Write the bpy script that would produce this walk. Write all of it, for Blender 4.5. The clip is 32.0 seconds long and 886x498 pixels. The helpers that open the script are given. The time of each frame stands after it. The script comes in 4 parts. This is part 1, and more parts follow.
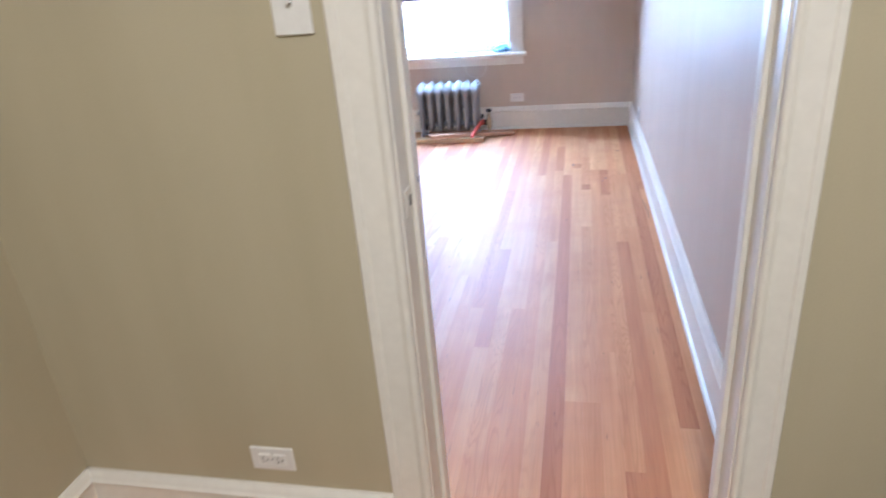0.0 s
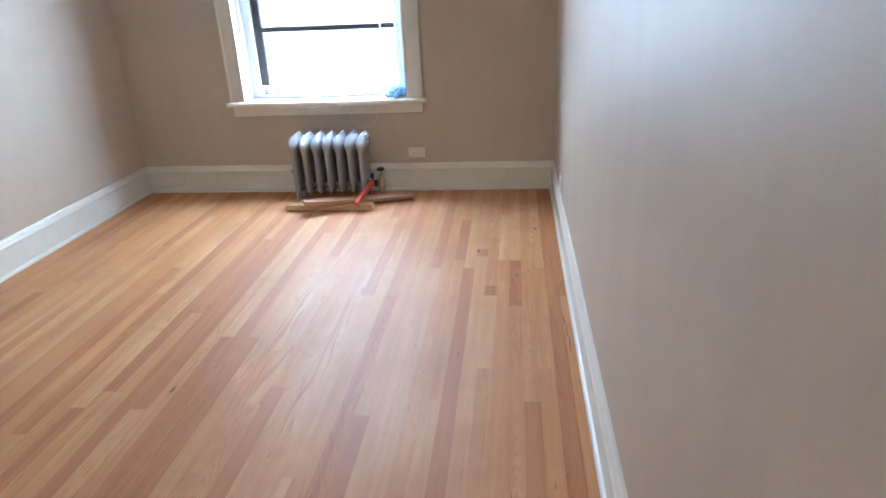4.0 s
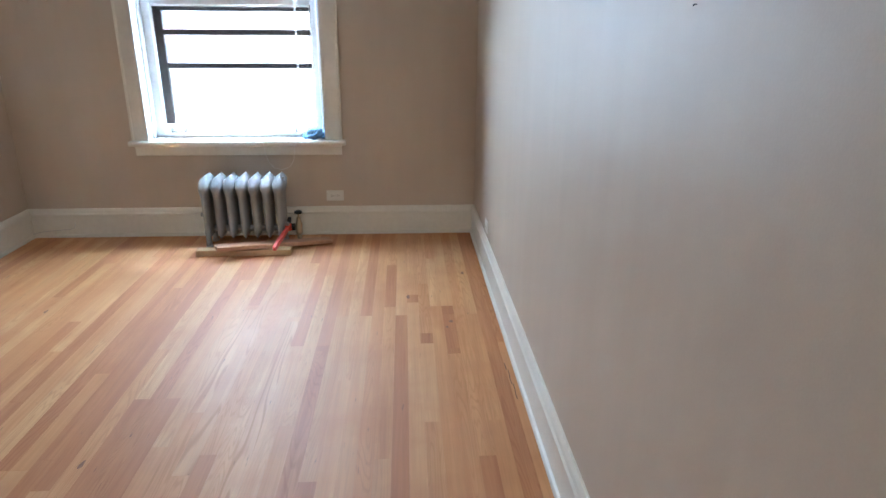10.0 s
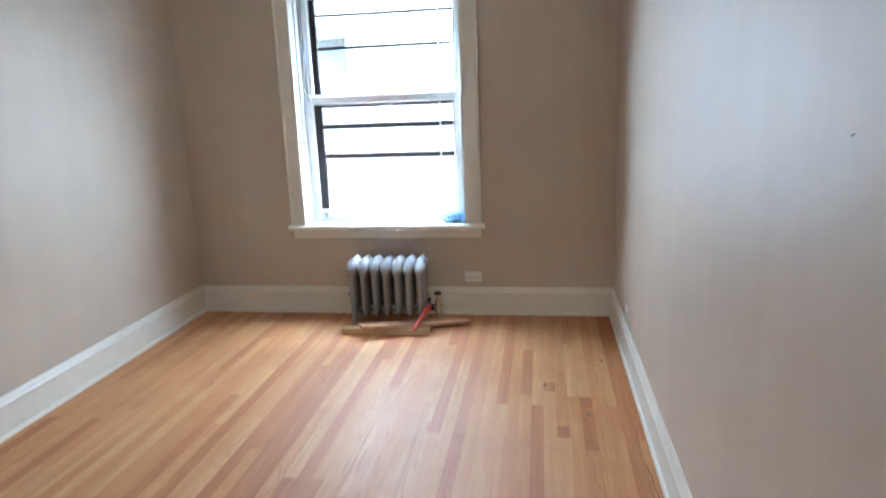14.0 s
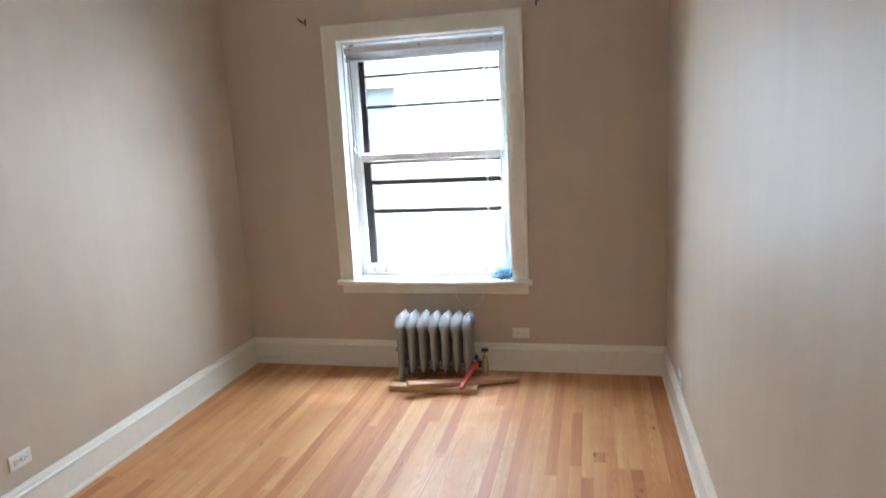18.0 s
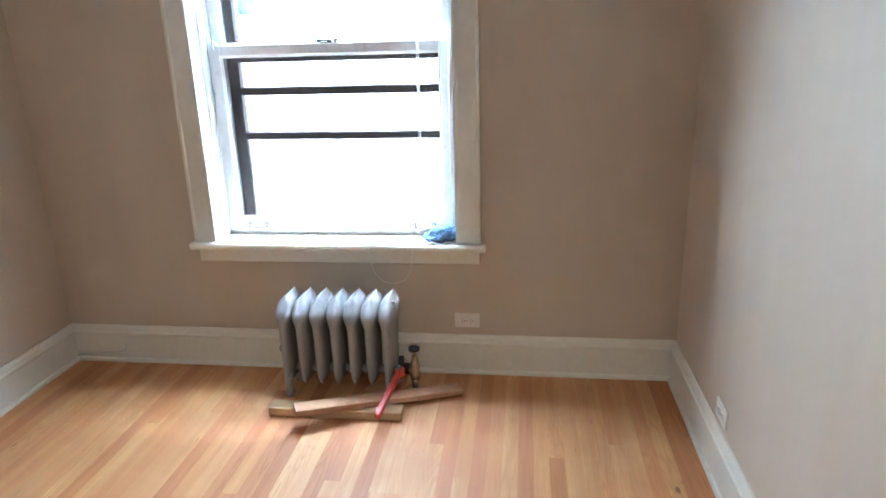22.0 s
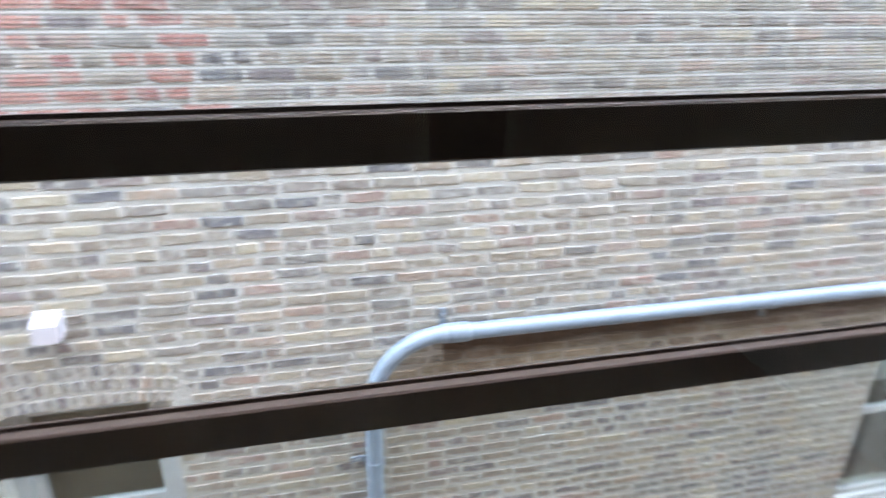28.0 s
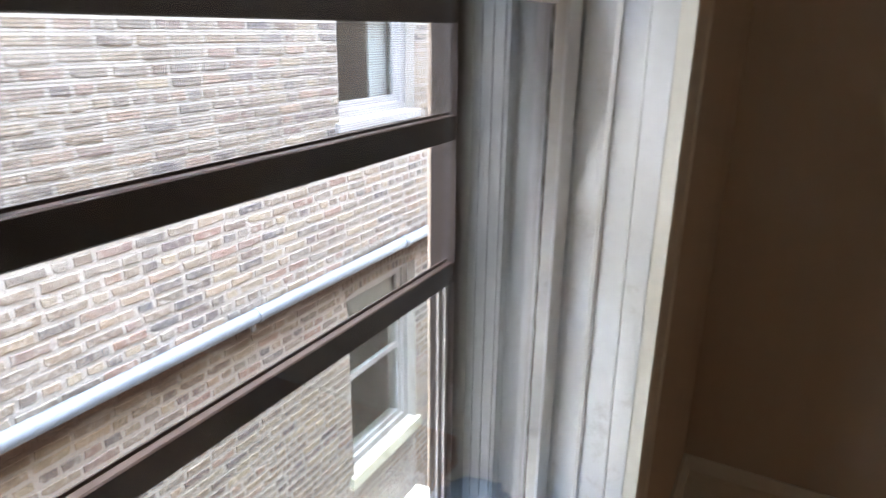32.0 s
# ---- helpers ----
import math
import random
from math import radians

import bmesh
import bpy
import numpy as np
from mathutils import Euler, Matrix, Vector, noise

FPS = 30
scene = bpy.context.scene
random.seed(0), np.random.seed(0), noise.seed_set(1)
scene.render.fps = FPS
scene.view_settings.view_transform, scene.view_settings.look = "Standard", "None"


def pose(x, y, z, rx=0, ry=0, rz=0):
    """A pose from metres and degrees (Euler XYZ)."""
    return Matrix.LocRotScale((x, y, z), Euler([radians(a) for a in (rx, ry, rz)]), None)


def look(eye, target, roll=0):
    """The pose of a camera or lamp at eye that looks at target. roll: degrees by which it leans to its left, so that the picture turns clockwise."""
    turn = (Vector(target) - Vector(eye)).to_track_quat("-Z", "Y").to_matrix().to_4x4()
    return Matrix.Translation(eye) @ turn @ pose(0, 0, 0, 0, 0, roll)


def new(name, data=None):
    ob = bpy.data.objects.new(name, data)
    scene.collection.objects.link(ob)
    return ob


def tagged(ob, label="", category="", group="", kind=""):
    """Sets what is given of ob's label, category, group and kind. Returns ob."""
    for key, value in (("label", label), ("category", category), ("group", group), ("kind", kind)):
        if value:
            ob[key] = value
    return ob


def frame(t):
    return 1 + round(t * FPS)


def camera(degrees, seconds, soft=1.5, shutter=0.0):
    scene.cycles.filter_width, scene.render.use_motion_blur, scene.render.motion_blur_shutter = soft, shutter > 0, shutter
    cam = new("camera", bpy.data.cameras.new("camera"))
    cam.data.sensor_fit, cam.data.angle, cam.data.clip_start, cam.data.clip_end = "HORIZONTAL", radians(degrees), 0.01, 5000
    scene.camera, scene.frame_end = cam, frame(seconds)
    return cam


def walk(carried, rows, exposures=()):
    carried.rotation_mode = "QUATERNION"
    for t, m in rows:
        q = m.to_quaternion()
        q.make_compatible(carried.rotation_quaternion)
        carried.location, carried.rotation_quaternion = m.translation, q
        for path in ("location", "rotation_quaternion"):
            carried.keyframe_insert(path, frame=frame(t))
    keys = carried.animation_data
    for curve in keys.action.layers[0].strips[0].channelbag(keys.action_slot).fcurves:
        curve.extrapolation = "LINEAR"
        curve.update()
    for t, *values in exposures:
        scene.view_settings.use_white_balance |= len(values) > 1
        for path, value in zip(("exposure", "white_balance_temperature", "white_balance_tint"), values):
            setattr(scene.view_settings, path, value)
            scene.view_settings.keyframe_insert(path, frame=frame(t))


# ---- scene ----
cam = camera(69.0, 32.0, shutter=0.35)
EXPOSURES = [(0.0, 8.88, 4680, 19), (1.0, 8.54, 4740, 19), (2.0, 8.11, 5180, 18), (3.0, 8.05, 5220, 14), (3.5, 8.25, 5270, 12), (5.5, 8.11, 5410, 9), (13.0, 8.02, 5410, 9), (17.0, 7.97, 6050, 12), (19.5, 7.96, 5900, 12), (21.0, 8.06, 5520, 9), (22.5, 8.09, 5670, 10), (23.0, 7.97, 5720, 11), (23.5, 7.45, 5800, 11), (24.0, 6.86, 5840, 11), (24.5, 6.5, 5800, 10), (25.0, 5.9, 5770, 9), (25.5, 5.9, 6420, 11), (27.0, 5.45, 6850, 14), (28.0, 5.26, 7020, 16), (30.0, 5.37, 7220, 20), (31.0, 5.64, 7420, 21), (32.0, 5.69, 7520, 22)]
PATH = [
    (0, (0.184, 0.363, 1.315), (-0.225, 2.144, 0.517), -4.9),
    (0.3, (0.189, 0.44, 1.308), (-0.069, 2.272, 0.56), -6.0),
    (0.5, (0.204, 0.474, 1.308), (0.003, 2.331, 0.603), -5.3),
    (0.7, (0.213, 0.539, 1.318), (0.009, 2.407, 0.642), -3.9),
    (1, (0.229, 0.616, 1.323), (-0.006, 2.506, 0.722), -5.7),
    (1.3, (0.25, 0.684, 1.325), (0.047, 2.568, 0.696), -5.3),
    (1.5, (0.276, 0.699, 1.333), (0.188, 2.589, 0.687), -3.8),
    (1.7, (0.272, 0.795, 1.308), (0.316, 2.687, 0.659), -2.5),
    (2, (0.248, 0.927, 1.321), (0.358, 2.805, 0.638), -1.0),
    (2.3, (0.249, 1.051, 1.296), (0.511, 2.918, 0.62), -2.5),
    (2.5, (0.285, 1.108, 1.289), (0.553, 2.967, 0.59), -4.1),
    (2.7, (0.278, 1.207, 1.3), (0.501, 3.084, 0.638), -3.9),
    (3, (0.302, 1.339, 1.345), (0.372, 3.248, 0.752), -1.5),
    (3.5, (0.363, 1.468, 1.332), (0.191, 3.32, 0.603), -3.5),
    (5.5, (0.184, 1.685, 1.344), (-0.099, 3.499, 0.549), -1.1),
    (6, (0.177, 1.686, 1.321), (0.048, 3.543, 0.589), -3.7),
    (6.5, (0.15, 1.694, 1.293), (0.113, 3.546, 0.54), -2.4),
    (7, (0.171, 1.718, 1.233), (0.122, 3.517, 0.362), -0.9),
    (7.5, (0.173, 1.709, 1.277), (0.234, 3.546, 0.489), -0.3),
    (8, (0.152, 1.651, 1.303), (0.322, 3.529, 0.638), 0.1),
    (8.5, (0.148, 1.639, 1.285), (0.415, 3.512, 0.635), 0.1),
    (9, (0.169, 1.648, 1.314), (0.418, 3.528, 0.677), 1.3),
    (9.5, (0.133, 1.633, 1.32), (0.262, 3.521, 0.67), 0.7),
    (10, (0.146, 1.637, 1.328), (0.258, 3.524, 0.675), 0.3),
    (10.5, (0.148, 1.64, 1.323), (0.237, 3.538, 0.699), -0.6),
    (11, (0.16, 1.63, 1.331), (0.221, 3.518, 0.675), -1.4),
    (11.5, (0.159, 1.631, 1.343), (0.079, 3.535, 0.737), -1.9),
    (12, (0.16, 1.625, 1.354), (0.032, 3.523, 0.734), -2.0),
    (12.5, (0.152, 1.624, 1.348), (0.028, 3.518, 0.715), -2.3),
    (13, (0.171, 1.634, 1.354), (-0.009, 3.516, 0.703), -3.1),
    (13.5, (0.145, 1.631, 1.375), (-0.108, 3.519, 0.765), -2.6),
    (14, (0.14, 1.631, 1.435), (-0.165, 3.556, 0.987), -2.2),
    (14.5, (0.143, 1.62, 1.477), (-0.212, 3.574, 1.24), -3.8),
    (16.5, (0.063, 1.634, 1.638), (-0.296, 3.59, 1.433), -0.5),
    (17, (0.085, 1.65, 1.659), (-0.277, 3.6, 1.398), -1.6),
    (17.5, (0.112, 1.65, 1.646), (-0.27, 3.594, 1.372), -2.1),
    (18, (0.147, 1.671, 1.619), (-0.304, 3.587, 1.262), -3.0),
    (18.5, (0.107, 1.738, 1.552), (-0.322, 3.613, 1.001), -3.5),
    (19, (0.133, 1.801, 1.47), (-0.122, 3.717, 0.955), -0.9),
    (19.5, (0.047, 1.885, 1.47), (-0.183, 3.803, 0.951), 0.5),
    (20, (0.042, 2.122, 1.472), (-0.379, 3.994, 0.908), 1.1),
    (20.5, (0.028, 2.331, 1.498), (-0.511, 4.122, 0.792), -0.9),
    (21, (-0.038, 2.585, 1.495), (-0.238, 4.447, 0.794), 1.5),
    (21.5, (-0.036, 2.823, 1.487), (-0.164, 4.684, 0.764), -2.3),
    (22, (-0.074, 3.127, 1.469), (-0.321, 5.018, 0.865), -1.6),
    (22.5, (-0.189, 3.403, 1.443), (-0.368, 5.3, 0.835), -0.8),
    (23, (-0.261, 3.697, 1.459), (-0.387, 5.602, 0.865), -0.6),
    (23.5, (-0.314, 3.961, 1.451), (-0.495, 5.867, 0.873), -1.9),
    (24, (-0.386, 4.308, 1.427), (-0.682, 6.203, 0.857), -1.5),
    (24.5, (-0.578, 4.592, 1.438), (-0.683, 6.507, 0.873), -1.4),
    (25, (-0.663, 4.792, 1.47), (-0.792, 6.681, 0.827), -2.8),
    (25.5, (-0.748, 5.055, 1.457), (-0.928, 6.965, 0.892), -2.5),
    (27.5, (-1.123, 5.567, 1.396), (-0.845, 7.403, 0.654), 0.5),
    (27.8, (-1.035, 5.673, 1.38), (-0.813, 7.507, 0.613), 0.8),
    (28, (-1.1, 5.701, 1.377), (-0.683, 7.495, 0.599), 0.7),
    (28.2, (-1.162, 5.707, 1.382), (-0.373, 7.407, 0.682), 1.7),
    (28.4, (-1.184, 5.71, 1.387), (-0.145, 7.268, 0.684), 0.4),
    (28.6, (-1.191, 5.716, 1.392), (0.052, 7.108, 0.672), -0.5),
    (29, (-1.201, 5.728, 1.408), (0.171, 7.035, 0.769), 0.6),
    (29.5, (-1.164, 5.711, 1.394), (0.24, 6.994, 0.775), -0.4),
    (30, (-1.174, 5.701, 1.425), (0.408, 6.727, 0.757), 0.3),
    (30.5, (-1.215, 5.69, 1.397), (0.487, 6.515, 0.748), 0.4),
    (31, (-1.23, 5.713, 1.4), (0.415, 6.63, 0.726), 3.5),
    (31.5, (-1.245, 5.73, 1.397), (0.366, 6.693, 0.706), 3.0),
    (32, (-1.211, 5.695, 1.408), (0.45, 6.601, 0.761), 0.6),
]
walk(cam, [(t, look(eye, target, roll)) for t, eye, target, roll in PATH], EXPOSURES)

# ---- plan: window wall inner face, side walls, door wall, ceiling ----
W, XL, XR, S0, S1, ZC = 5.84, -2.315, 0.605, 1.50, 1.64, 2.73
CASL, CASR = -1.57, -0.26          # outer edges of the window casing
OPL, OPR, OPT, OPB = -1.478, -0.368, 2.238, 0.634  # clear window opening
BF = 8.43                                     # face of the building across the passage

# ---- world, sun, lamps ----
world = bpy.data.worlds.new("overcast_sky")
scene.world = world
world.use_nodes = True
wn = world.node_tree
sky = wn.nodes.new("ShaderNodeTexSky")
sky.sky_type = "NISHITA"
sky.sun_disc = False
sky.sun_elevation, sky.sun_rotation = radians(80), radians(20)
sky.air_density, sky.dust_density, sky.ozone_density = 1.0, 1.5, 1.0
wn.links.new(sky.outputs[0], wn.nodes["Background"].inputs[0])
wn.nodes["Background"].inputs[1].default_value = 0.15

sun_data = bpy.data.lights.new("sun", "SUN")
sun_data.energy, sun_data.angle, sun_data.color = 1.35, radians(120), (0.62, 0.83, 1.0)
sun = new("sun", sun_data)
sun.matrix_world = look((0, 0, 20), (-0.60, -1.66, 20 - 10))

hall_data = bpy.data.lights.new("hall_lamp", "AREA")
hall_data.shape, hall_data.size = "DISK", 0.3
hall_data.energy, hall_data.color = 0.135, (1.0, 0.86, 0.62)
hall_lamp = new("hall_lamp", hall_data)
hall_lamp.matrix_world = look((0.34, -0.25, 2.70), (0.34, -0.25, 0))

# the light of the sky, coming in through the window's opening
day_data = bpy.data.lights.new("window_daylight", "AREA")
day_data.shape, day_data.size, day_data.size_y = "RECTANGLE", 1.06, 1.40
day_data.energy, day_data.color, day_data.spread = 0.15, (0.73, 0.885, 1.0), radians(140)
daylight = new("window_daylight", day_data)
daylight.matrix_world = look((-0.918, 5.90, 1.40), (-0.918, 4.90, 1.15))


# ---- materials ----
def nodes_of(name):
    m = bpy.data.materials.new(name)
    m.use_nodes = True
    nt = m.node_tree
    return m, nt, nt.nodes["Principled BSDF"]


def ramp(nt, fac, stops):
    r = nt.nodes.new("ShaderNodeValToRGB")
    els = r.color_ramp.elements
    for e, (p, c) in ((els[1], stops[-1]), (els[0], stops[0])):
        e.position, e.color = p, (*c, 1)
    for p, c in stops[1:-1]:
        els.new(p).color = (*c, 1)
    nt.links.new(fac, r.inputs[0])
    return r.outputs[0]


def mixed(nt, fac, a, b, kind="MIX"):
    m = nt.nodes.new("ShaderNodeMix")
    m.data_type, m.blend_type = "RGBA", kind
    for sock, v in ((m.inputs[0], fac), (m.inputs[6], a), (m.inputs[7], b)):
        if isinstance(v, bpy.types.NodeSocket):
            nt.links.new(v, sock)
        elif isinstance(v, (int, float)):
            sock.default_value = v
        else:
            sock.default_value = (*v, 1)
    return m.outputs[2]


def math_node(nt, op, a, b=0.0):
    m = nt.nodes.new("ShaderNodeMath")
    m.operation = op
    for sock, v in ((m.inputs[0], a), (m.inputs[1], b)):
        if isinstance(v, bpy.types.NodeSocket):
            nt.links.new(v, sock)
        else:
            sock.default_value = v
    return m.outputs[0]


def place(nt, scale=(1, 1, 1), shift=None):
    """World position, scaled; shift: a value socket that moves it to another spot of the pattern."""
    g = nt.nodes.new("ShaderNodeNewGeometry")
    m = nt.nodes.new("ShaderNodeVectorMath")
    m.operation = "MULTIPLY"
    m.inputs[1].default_value = scale
    nt.links.new(g.outputs["Position"], m.inputs[0])
    if shift is None:
        return m.outputs[0]
    far = math_node(nt, "MULTIPLY", shift, 57.0)
    c = nt.nodes.new("ShaderNodeCombineXYZ")
    for s in range(3):
        nt.links.new(far, c.inputs[s])
    a = nt.nodes.new("ShaderNodeVectorMath")
    nt.links.new(m.outputs[0], a.inputs[0])
    nt.links.new(c.outputs[0], a.inputs[1])
    return a.outputs[0]


def speckle(nt, vec, scale, detail=4.0, rough=0.55, warp=0.0):
    n = nt.nodes.new("ShaderNodeTexNoise")
    n.inputs["Scale"].default_value, n.inputs["Detail"].default_value = scale, detail
    n.inputs["Roughness"].default_value, n.inputs["Distortion"].default_value = rough, warp
    nt.links.new(vec, n.inputs["Vector"])
    return n.outputs["Fac"]


def bumped(nt, bsdf, height, strength, dist):
    b = nt.nodes.new("ShaderNodeBump")
    b.inputs["Strength"].default_value, b.inputs["Distance"].default_value = strength, dist
    nt.links.new(height, b.inputs["Height"])
    nt.links.new(b.outputs[0], bsdf.inputs["Normal"])


def surface(name, low, high, rough=0.6, metal=0.0, big=1.5, fine=60.0, bump=0.15, dist=0.002, dirt=None, spec=0.5, vary=0.08, run=False):
    """Paint, plaster, metal or stone: a tone that drifts at a large and a small scale, uneven gloss and fine relief."""
    m, nt, b = nodes_of(name)
    v = place(nt)
    a, f = speckle(nt, v, big, 3), speckle(nt, v, fine, 5)
    col = ramp(nt, a, [(0.3, low), (0.7, high)])
    col = mixed(nt, 0.25, col, ramp(nt, f, [(0.3, tuple(c * 0.85 for c in low)), (0.7, high)]))
    if dirt:
        d = speckle(nt, v, big * 5, 6, 0.7)
        col = mixed(nt, ramp(nt, d, [(0.58, (0, 0, 0)), (0.72, (0.55, 0.55, 0.55))]), col, dirt)
    # run: mixes in the brown band below the conduit
    nt.links.new(brown_band(nt, col) if run else col, b.inputs["Base Color"])
    r = math_node(nt, "ADD", math_node(nt, "MULTIPLY", f, vary), rough - vary / 2)
    nt.links.new(r, b.inputs["Roughness"])
    b.inputs["Metallic"].default_value = metal
    b.inputs["Specular IOR Level"].default_value = spec
    bumped(nt, b, f, bump, dist)
    return m


def rolled_paint(name, low, high, rough):
    """Wall paint put on with a roller: orange-peel relief and faint vertical lap marks."""
    m, nt, b = nodes_of(name)
    v = place(nt)
    lap = speckle(nt, place(nt, (3.0, 3.0, 0.5)), 2.2, 3)
    peel = speckle(nt, v, 220.0, 3)
    wave = speckle(nt, v, 4.0, 2)
    col = ramp(nt, lap, [(0.3, low), (0.7, high)])
    col = mixed(nt, 0.12, col, ramp(nt, peel, [(0.3, tuple(c * 0.8 for c in low)), (0.7, high)]))
    nt.links.new(col, b.inputs["Base Color"])
    nt.links.new(math_node(nt, "ADD", math_node(nt, "MULTIPLY", wave, 0.04), rough - 0.02), b.inputs["Roughness"])
    b.inputs["Specular IOR Level"].default_value = 0.32
    h = math_node(nt, "ADD", math_node(nt, "MULTIPLY", peel, 0.25), math_node(nt, "MULTIPLY", wave, 0.3))
    bumped(nt, b, h, 0.22, 0.004)
    return m


def floor_wood(name, pale, dark, rough, rings=150.0, least=0.0):
    """Varnished strip flooring: every board has its own tone; long grain, cathedral figure on some boards, a few dark flecks."""
    m, nt, b = nodes_of(name)
    rnd = nt.nodes.new("ShaderNodeObjectInfo").outputs["Random"]
    other = math_node(nt, "FRACT", math_node(nt, "MULTIPLY", rnd, 7.31))
    tone = ramp(nt, rnd, [(0.0, dark), (1.0, pale)])
    soft = speckle(nt, place(nt, (18.0, 0.9, 18.0), rnd), 1.0, 4, 0.55, 0.6)
    col = mixed(nt, ramp(nt, soft, [(0.32, (0, 0, 0)), (0.68, (0.95, 0.95, 0.95))]), tone, tuple(c * k for c, k in zip(dark, (0.84, 0.76, 0.68))))
    hill = speckle(nt, place(nt, (13.0, 0.85, 13.0), rnd), 1.0, 2, 0.4, 0.3)
    arcs = math_node(nt, "SINE", math_node(nt, "MULTIPLY", hill, rings))
    arcs = ramp(nt, arcs, [(0.30, (0, 0, 0)), (0.95, (1, 1, 1))])
    where = math_node(nt, "MAXIMUM", ramp(nt, other, [(0.40, (0.05, 0.05, 0.05)), (0.62, (0.32, 0.32, 0.32))]), least)
    arcs = math_node(nt, "MULTIPLY", arcs, where)
    col = mixed(nt, arcs, col, tuple(c * k for c, k in zip(dark, (0.62, 0.50, 0.42))))
    line = speckle(nt, place(nt, (170.0, 3.0, 170.0), rnd), 1.0, 4, 0.6)
    col = mixed(nt, ramp(nt, line, [(0.45, (0, 0, 0)), (0.80, (0.40, 0.40, 0.40))]), col, tuple(c * 0.62 for c in dark))
    fleck = speckle(nt, place(nt, (80.0, 9.0, 80.0), rnd), 1.0, 3, 0.5)
    col = mixed(nt, ramp(nt, fleck, [(0.71, (0, 0, 0)), (0.77, (0.65, 0.65, 0.65))]), col, (0.10, 0.045, 0.025))
    blot = speckle(nt, place(nt), 2.6, 4, 0.6)
    col = mixed(nt, ramp(nt, blot, [(0.46, (0, 0, 0)), (0.70, (0.42, 0.42, 0.42))]), col, (0.46, 0.175, 0.062))
    streak = speckle(nt, place(nt, (9.0, 0.7, 9.0)), 1.0, 5, 0.6, 0.5)
    col = mixed(nt, ramp(nt, streak, [(0.48, (0, 0, 0)), (0.68, (0.5, 0.5, 0.5))]), col, (0.60, 0.275, 0.110))
    nt.links.new(col, b.inputs["Base Color"])
    worn = speckle(nt, place(nt), 1.7, 4)
    r = math_node(nt, "ADD", math_node(nt, "MULTIPLY", arcs, 0.18), math_node(nt, "MULTIPLY", worn, 0.12))
    r = math_node(nt, "ADD", r, math_node(nt, "MULTIPLY", line, 0.08))
    nt.links.new(math_node(nt, "ADD", r, rough - 0.10), b.inputs["Roughness"])
    b.inputs["Specular IOR Level"].default_value = 0.48
    h = math_node(nt, "SUBTRACT", math_node(nt, "MULTIPLY", line, 0.4), math_node(nt, "MULTIPLY", arcs, 0.6))
    bumped(nt, b, math_node(nt, "ADD", h, math_node(nt, "MULTIPLY", soft, 0.5)), 0.16, 0.002)
    return m


def rough_wood(name, light, dark):
    m, nt, b = nodes_of(name)
    v = place(nt, (6.0, 60.0, 60.0))
    g = speckle(nt, v, 1.0, 6, 0.6, 1.0)
    nt.links.new(ramp(nt, g, [(0.3, dark), (0.7, light)]), b.inputs["Base Color"])
    b.inputs["Roughness"].default_value = 0.75
    bumped(nt, b, g, 0.3, 0.002)
    return m


def brown_band(nt, col):
    """A ragged dark brown band along the wall below the conduit."""
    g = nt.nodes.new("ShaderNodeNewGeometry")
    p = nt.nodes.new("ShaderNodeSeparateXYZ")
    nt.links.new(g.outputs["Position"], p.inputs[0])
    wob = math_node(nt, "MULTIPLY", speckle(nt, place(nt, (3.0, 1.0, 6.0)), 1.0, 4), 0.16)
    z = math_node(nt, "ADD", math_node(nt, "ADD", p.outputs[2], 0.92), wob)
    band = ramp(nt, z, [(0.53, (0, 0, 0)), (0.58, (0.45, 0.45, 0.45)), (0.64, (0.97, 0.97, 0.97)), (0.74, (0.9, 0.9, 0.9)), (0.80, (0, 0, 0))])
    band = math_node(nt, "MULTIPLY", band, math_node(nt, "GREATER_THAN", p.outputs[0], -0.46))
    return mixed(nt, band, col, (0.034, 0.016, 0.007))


def fired_clay(name, source, tones):
    """Old common brick; source: the name of the random value that gives each brick its tone."""
    m, nt, b = nodes_of(name)
    if source == "object":
        rnd = nt.nodes.new("ShaderNodeObjectInfo").outputs["Random"]
    else:
        rnd = nt.nodes.new("ShaderNodeNewGeometry").outputs["Random Per Island"]
    v = place(nt)
    f, c = speckle(nt, v, 75.0, 6, 0.7), speckle(nt, place(nt, (1, 1, 1), rnd), 16.0, 5, 0.65, 0.8)
    col = ramp(nt, rnd, [(i / (len(tones) - 1), t) for i, t in enumerate(tones)])
    wide = speckle(nt, v, 0.55, 3)
    col = mixed(nt, ramp(nt, wide, [(0.45, (0, 0, 0)), (0.65, (0.35, 0.35, 0.35))]), col, (0.27, 0.225, 0.165))
    col = mixed(nt, ramp(nt, c, [(0.50, (0, 0, 0)), (0.75, (0.7, 0.7, 0.7))]), col, (0.32, 0.28, 0.225))
    col = mixed(nt, ramp(nt, c, [(0.26, (0.7, 0.7, 0.7)), (0.42, (0, 0, 0))]), col, (0.075, 0.068, 0.066))
    col = mixed(nt, 0.55, col, ramp(nt, f, [(0.30, (0.2, 0.2, 0.2)), (0.66, (1.0, 1.0, 1.0))]), "MULTIPLY")
    smear = speckle(nt, v, 21.0, 7, 0.8)
    col = mixed(nt, ramp(nt, smear, [(0.50, (0, 0, 0)), (0.63, (0.75, 0.75, 0.75))]), col, (0.33, 0.308, 0.275))
    nt.links.new(brown_band(nt, col), b.inputs["Base Color"])
    b.inputs["Roughness"].default_value = 0.9
    b.inputs["Specular IOR Level"].default_value = 0.25
    bumped(nt, b, math_node(nt, "ADD", f, c), 0.7, 0.006)
    return m


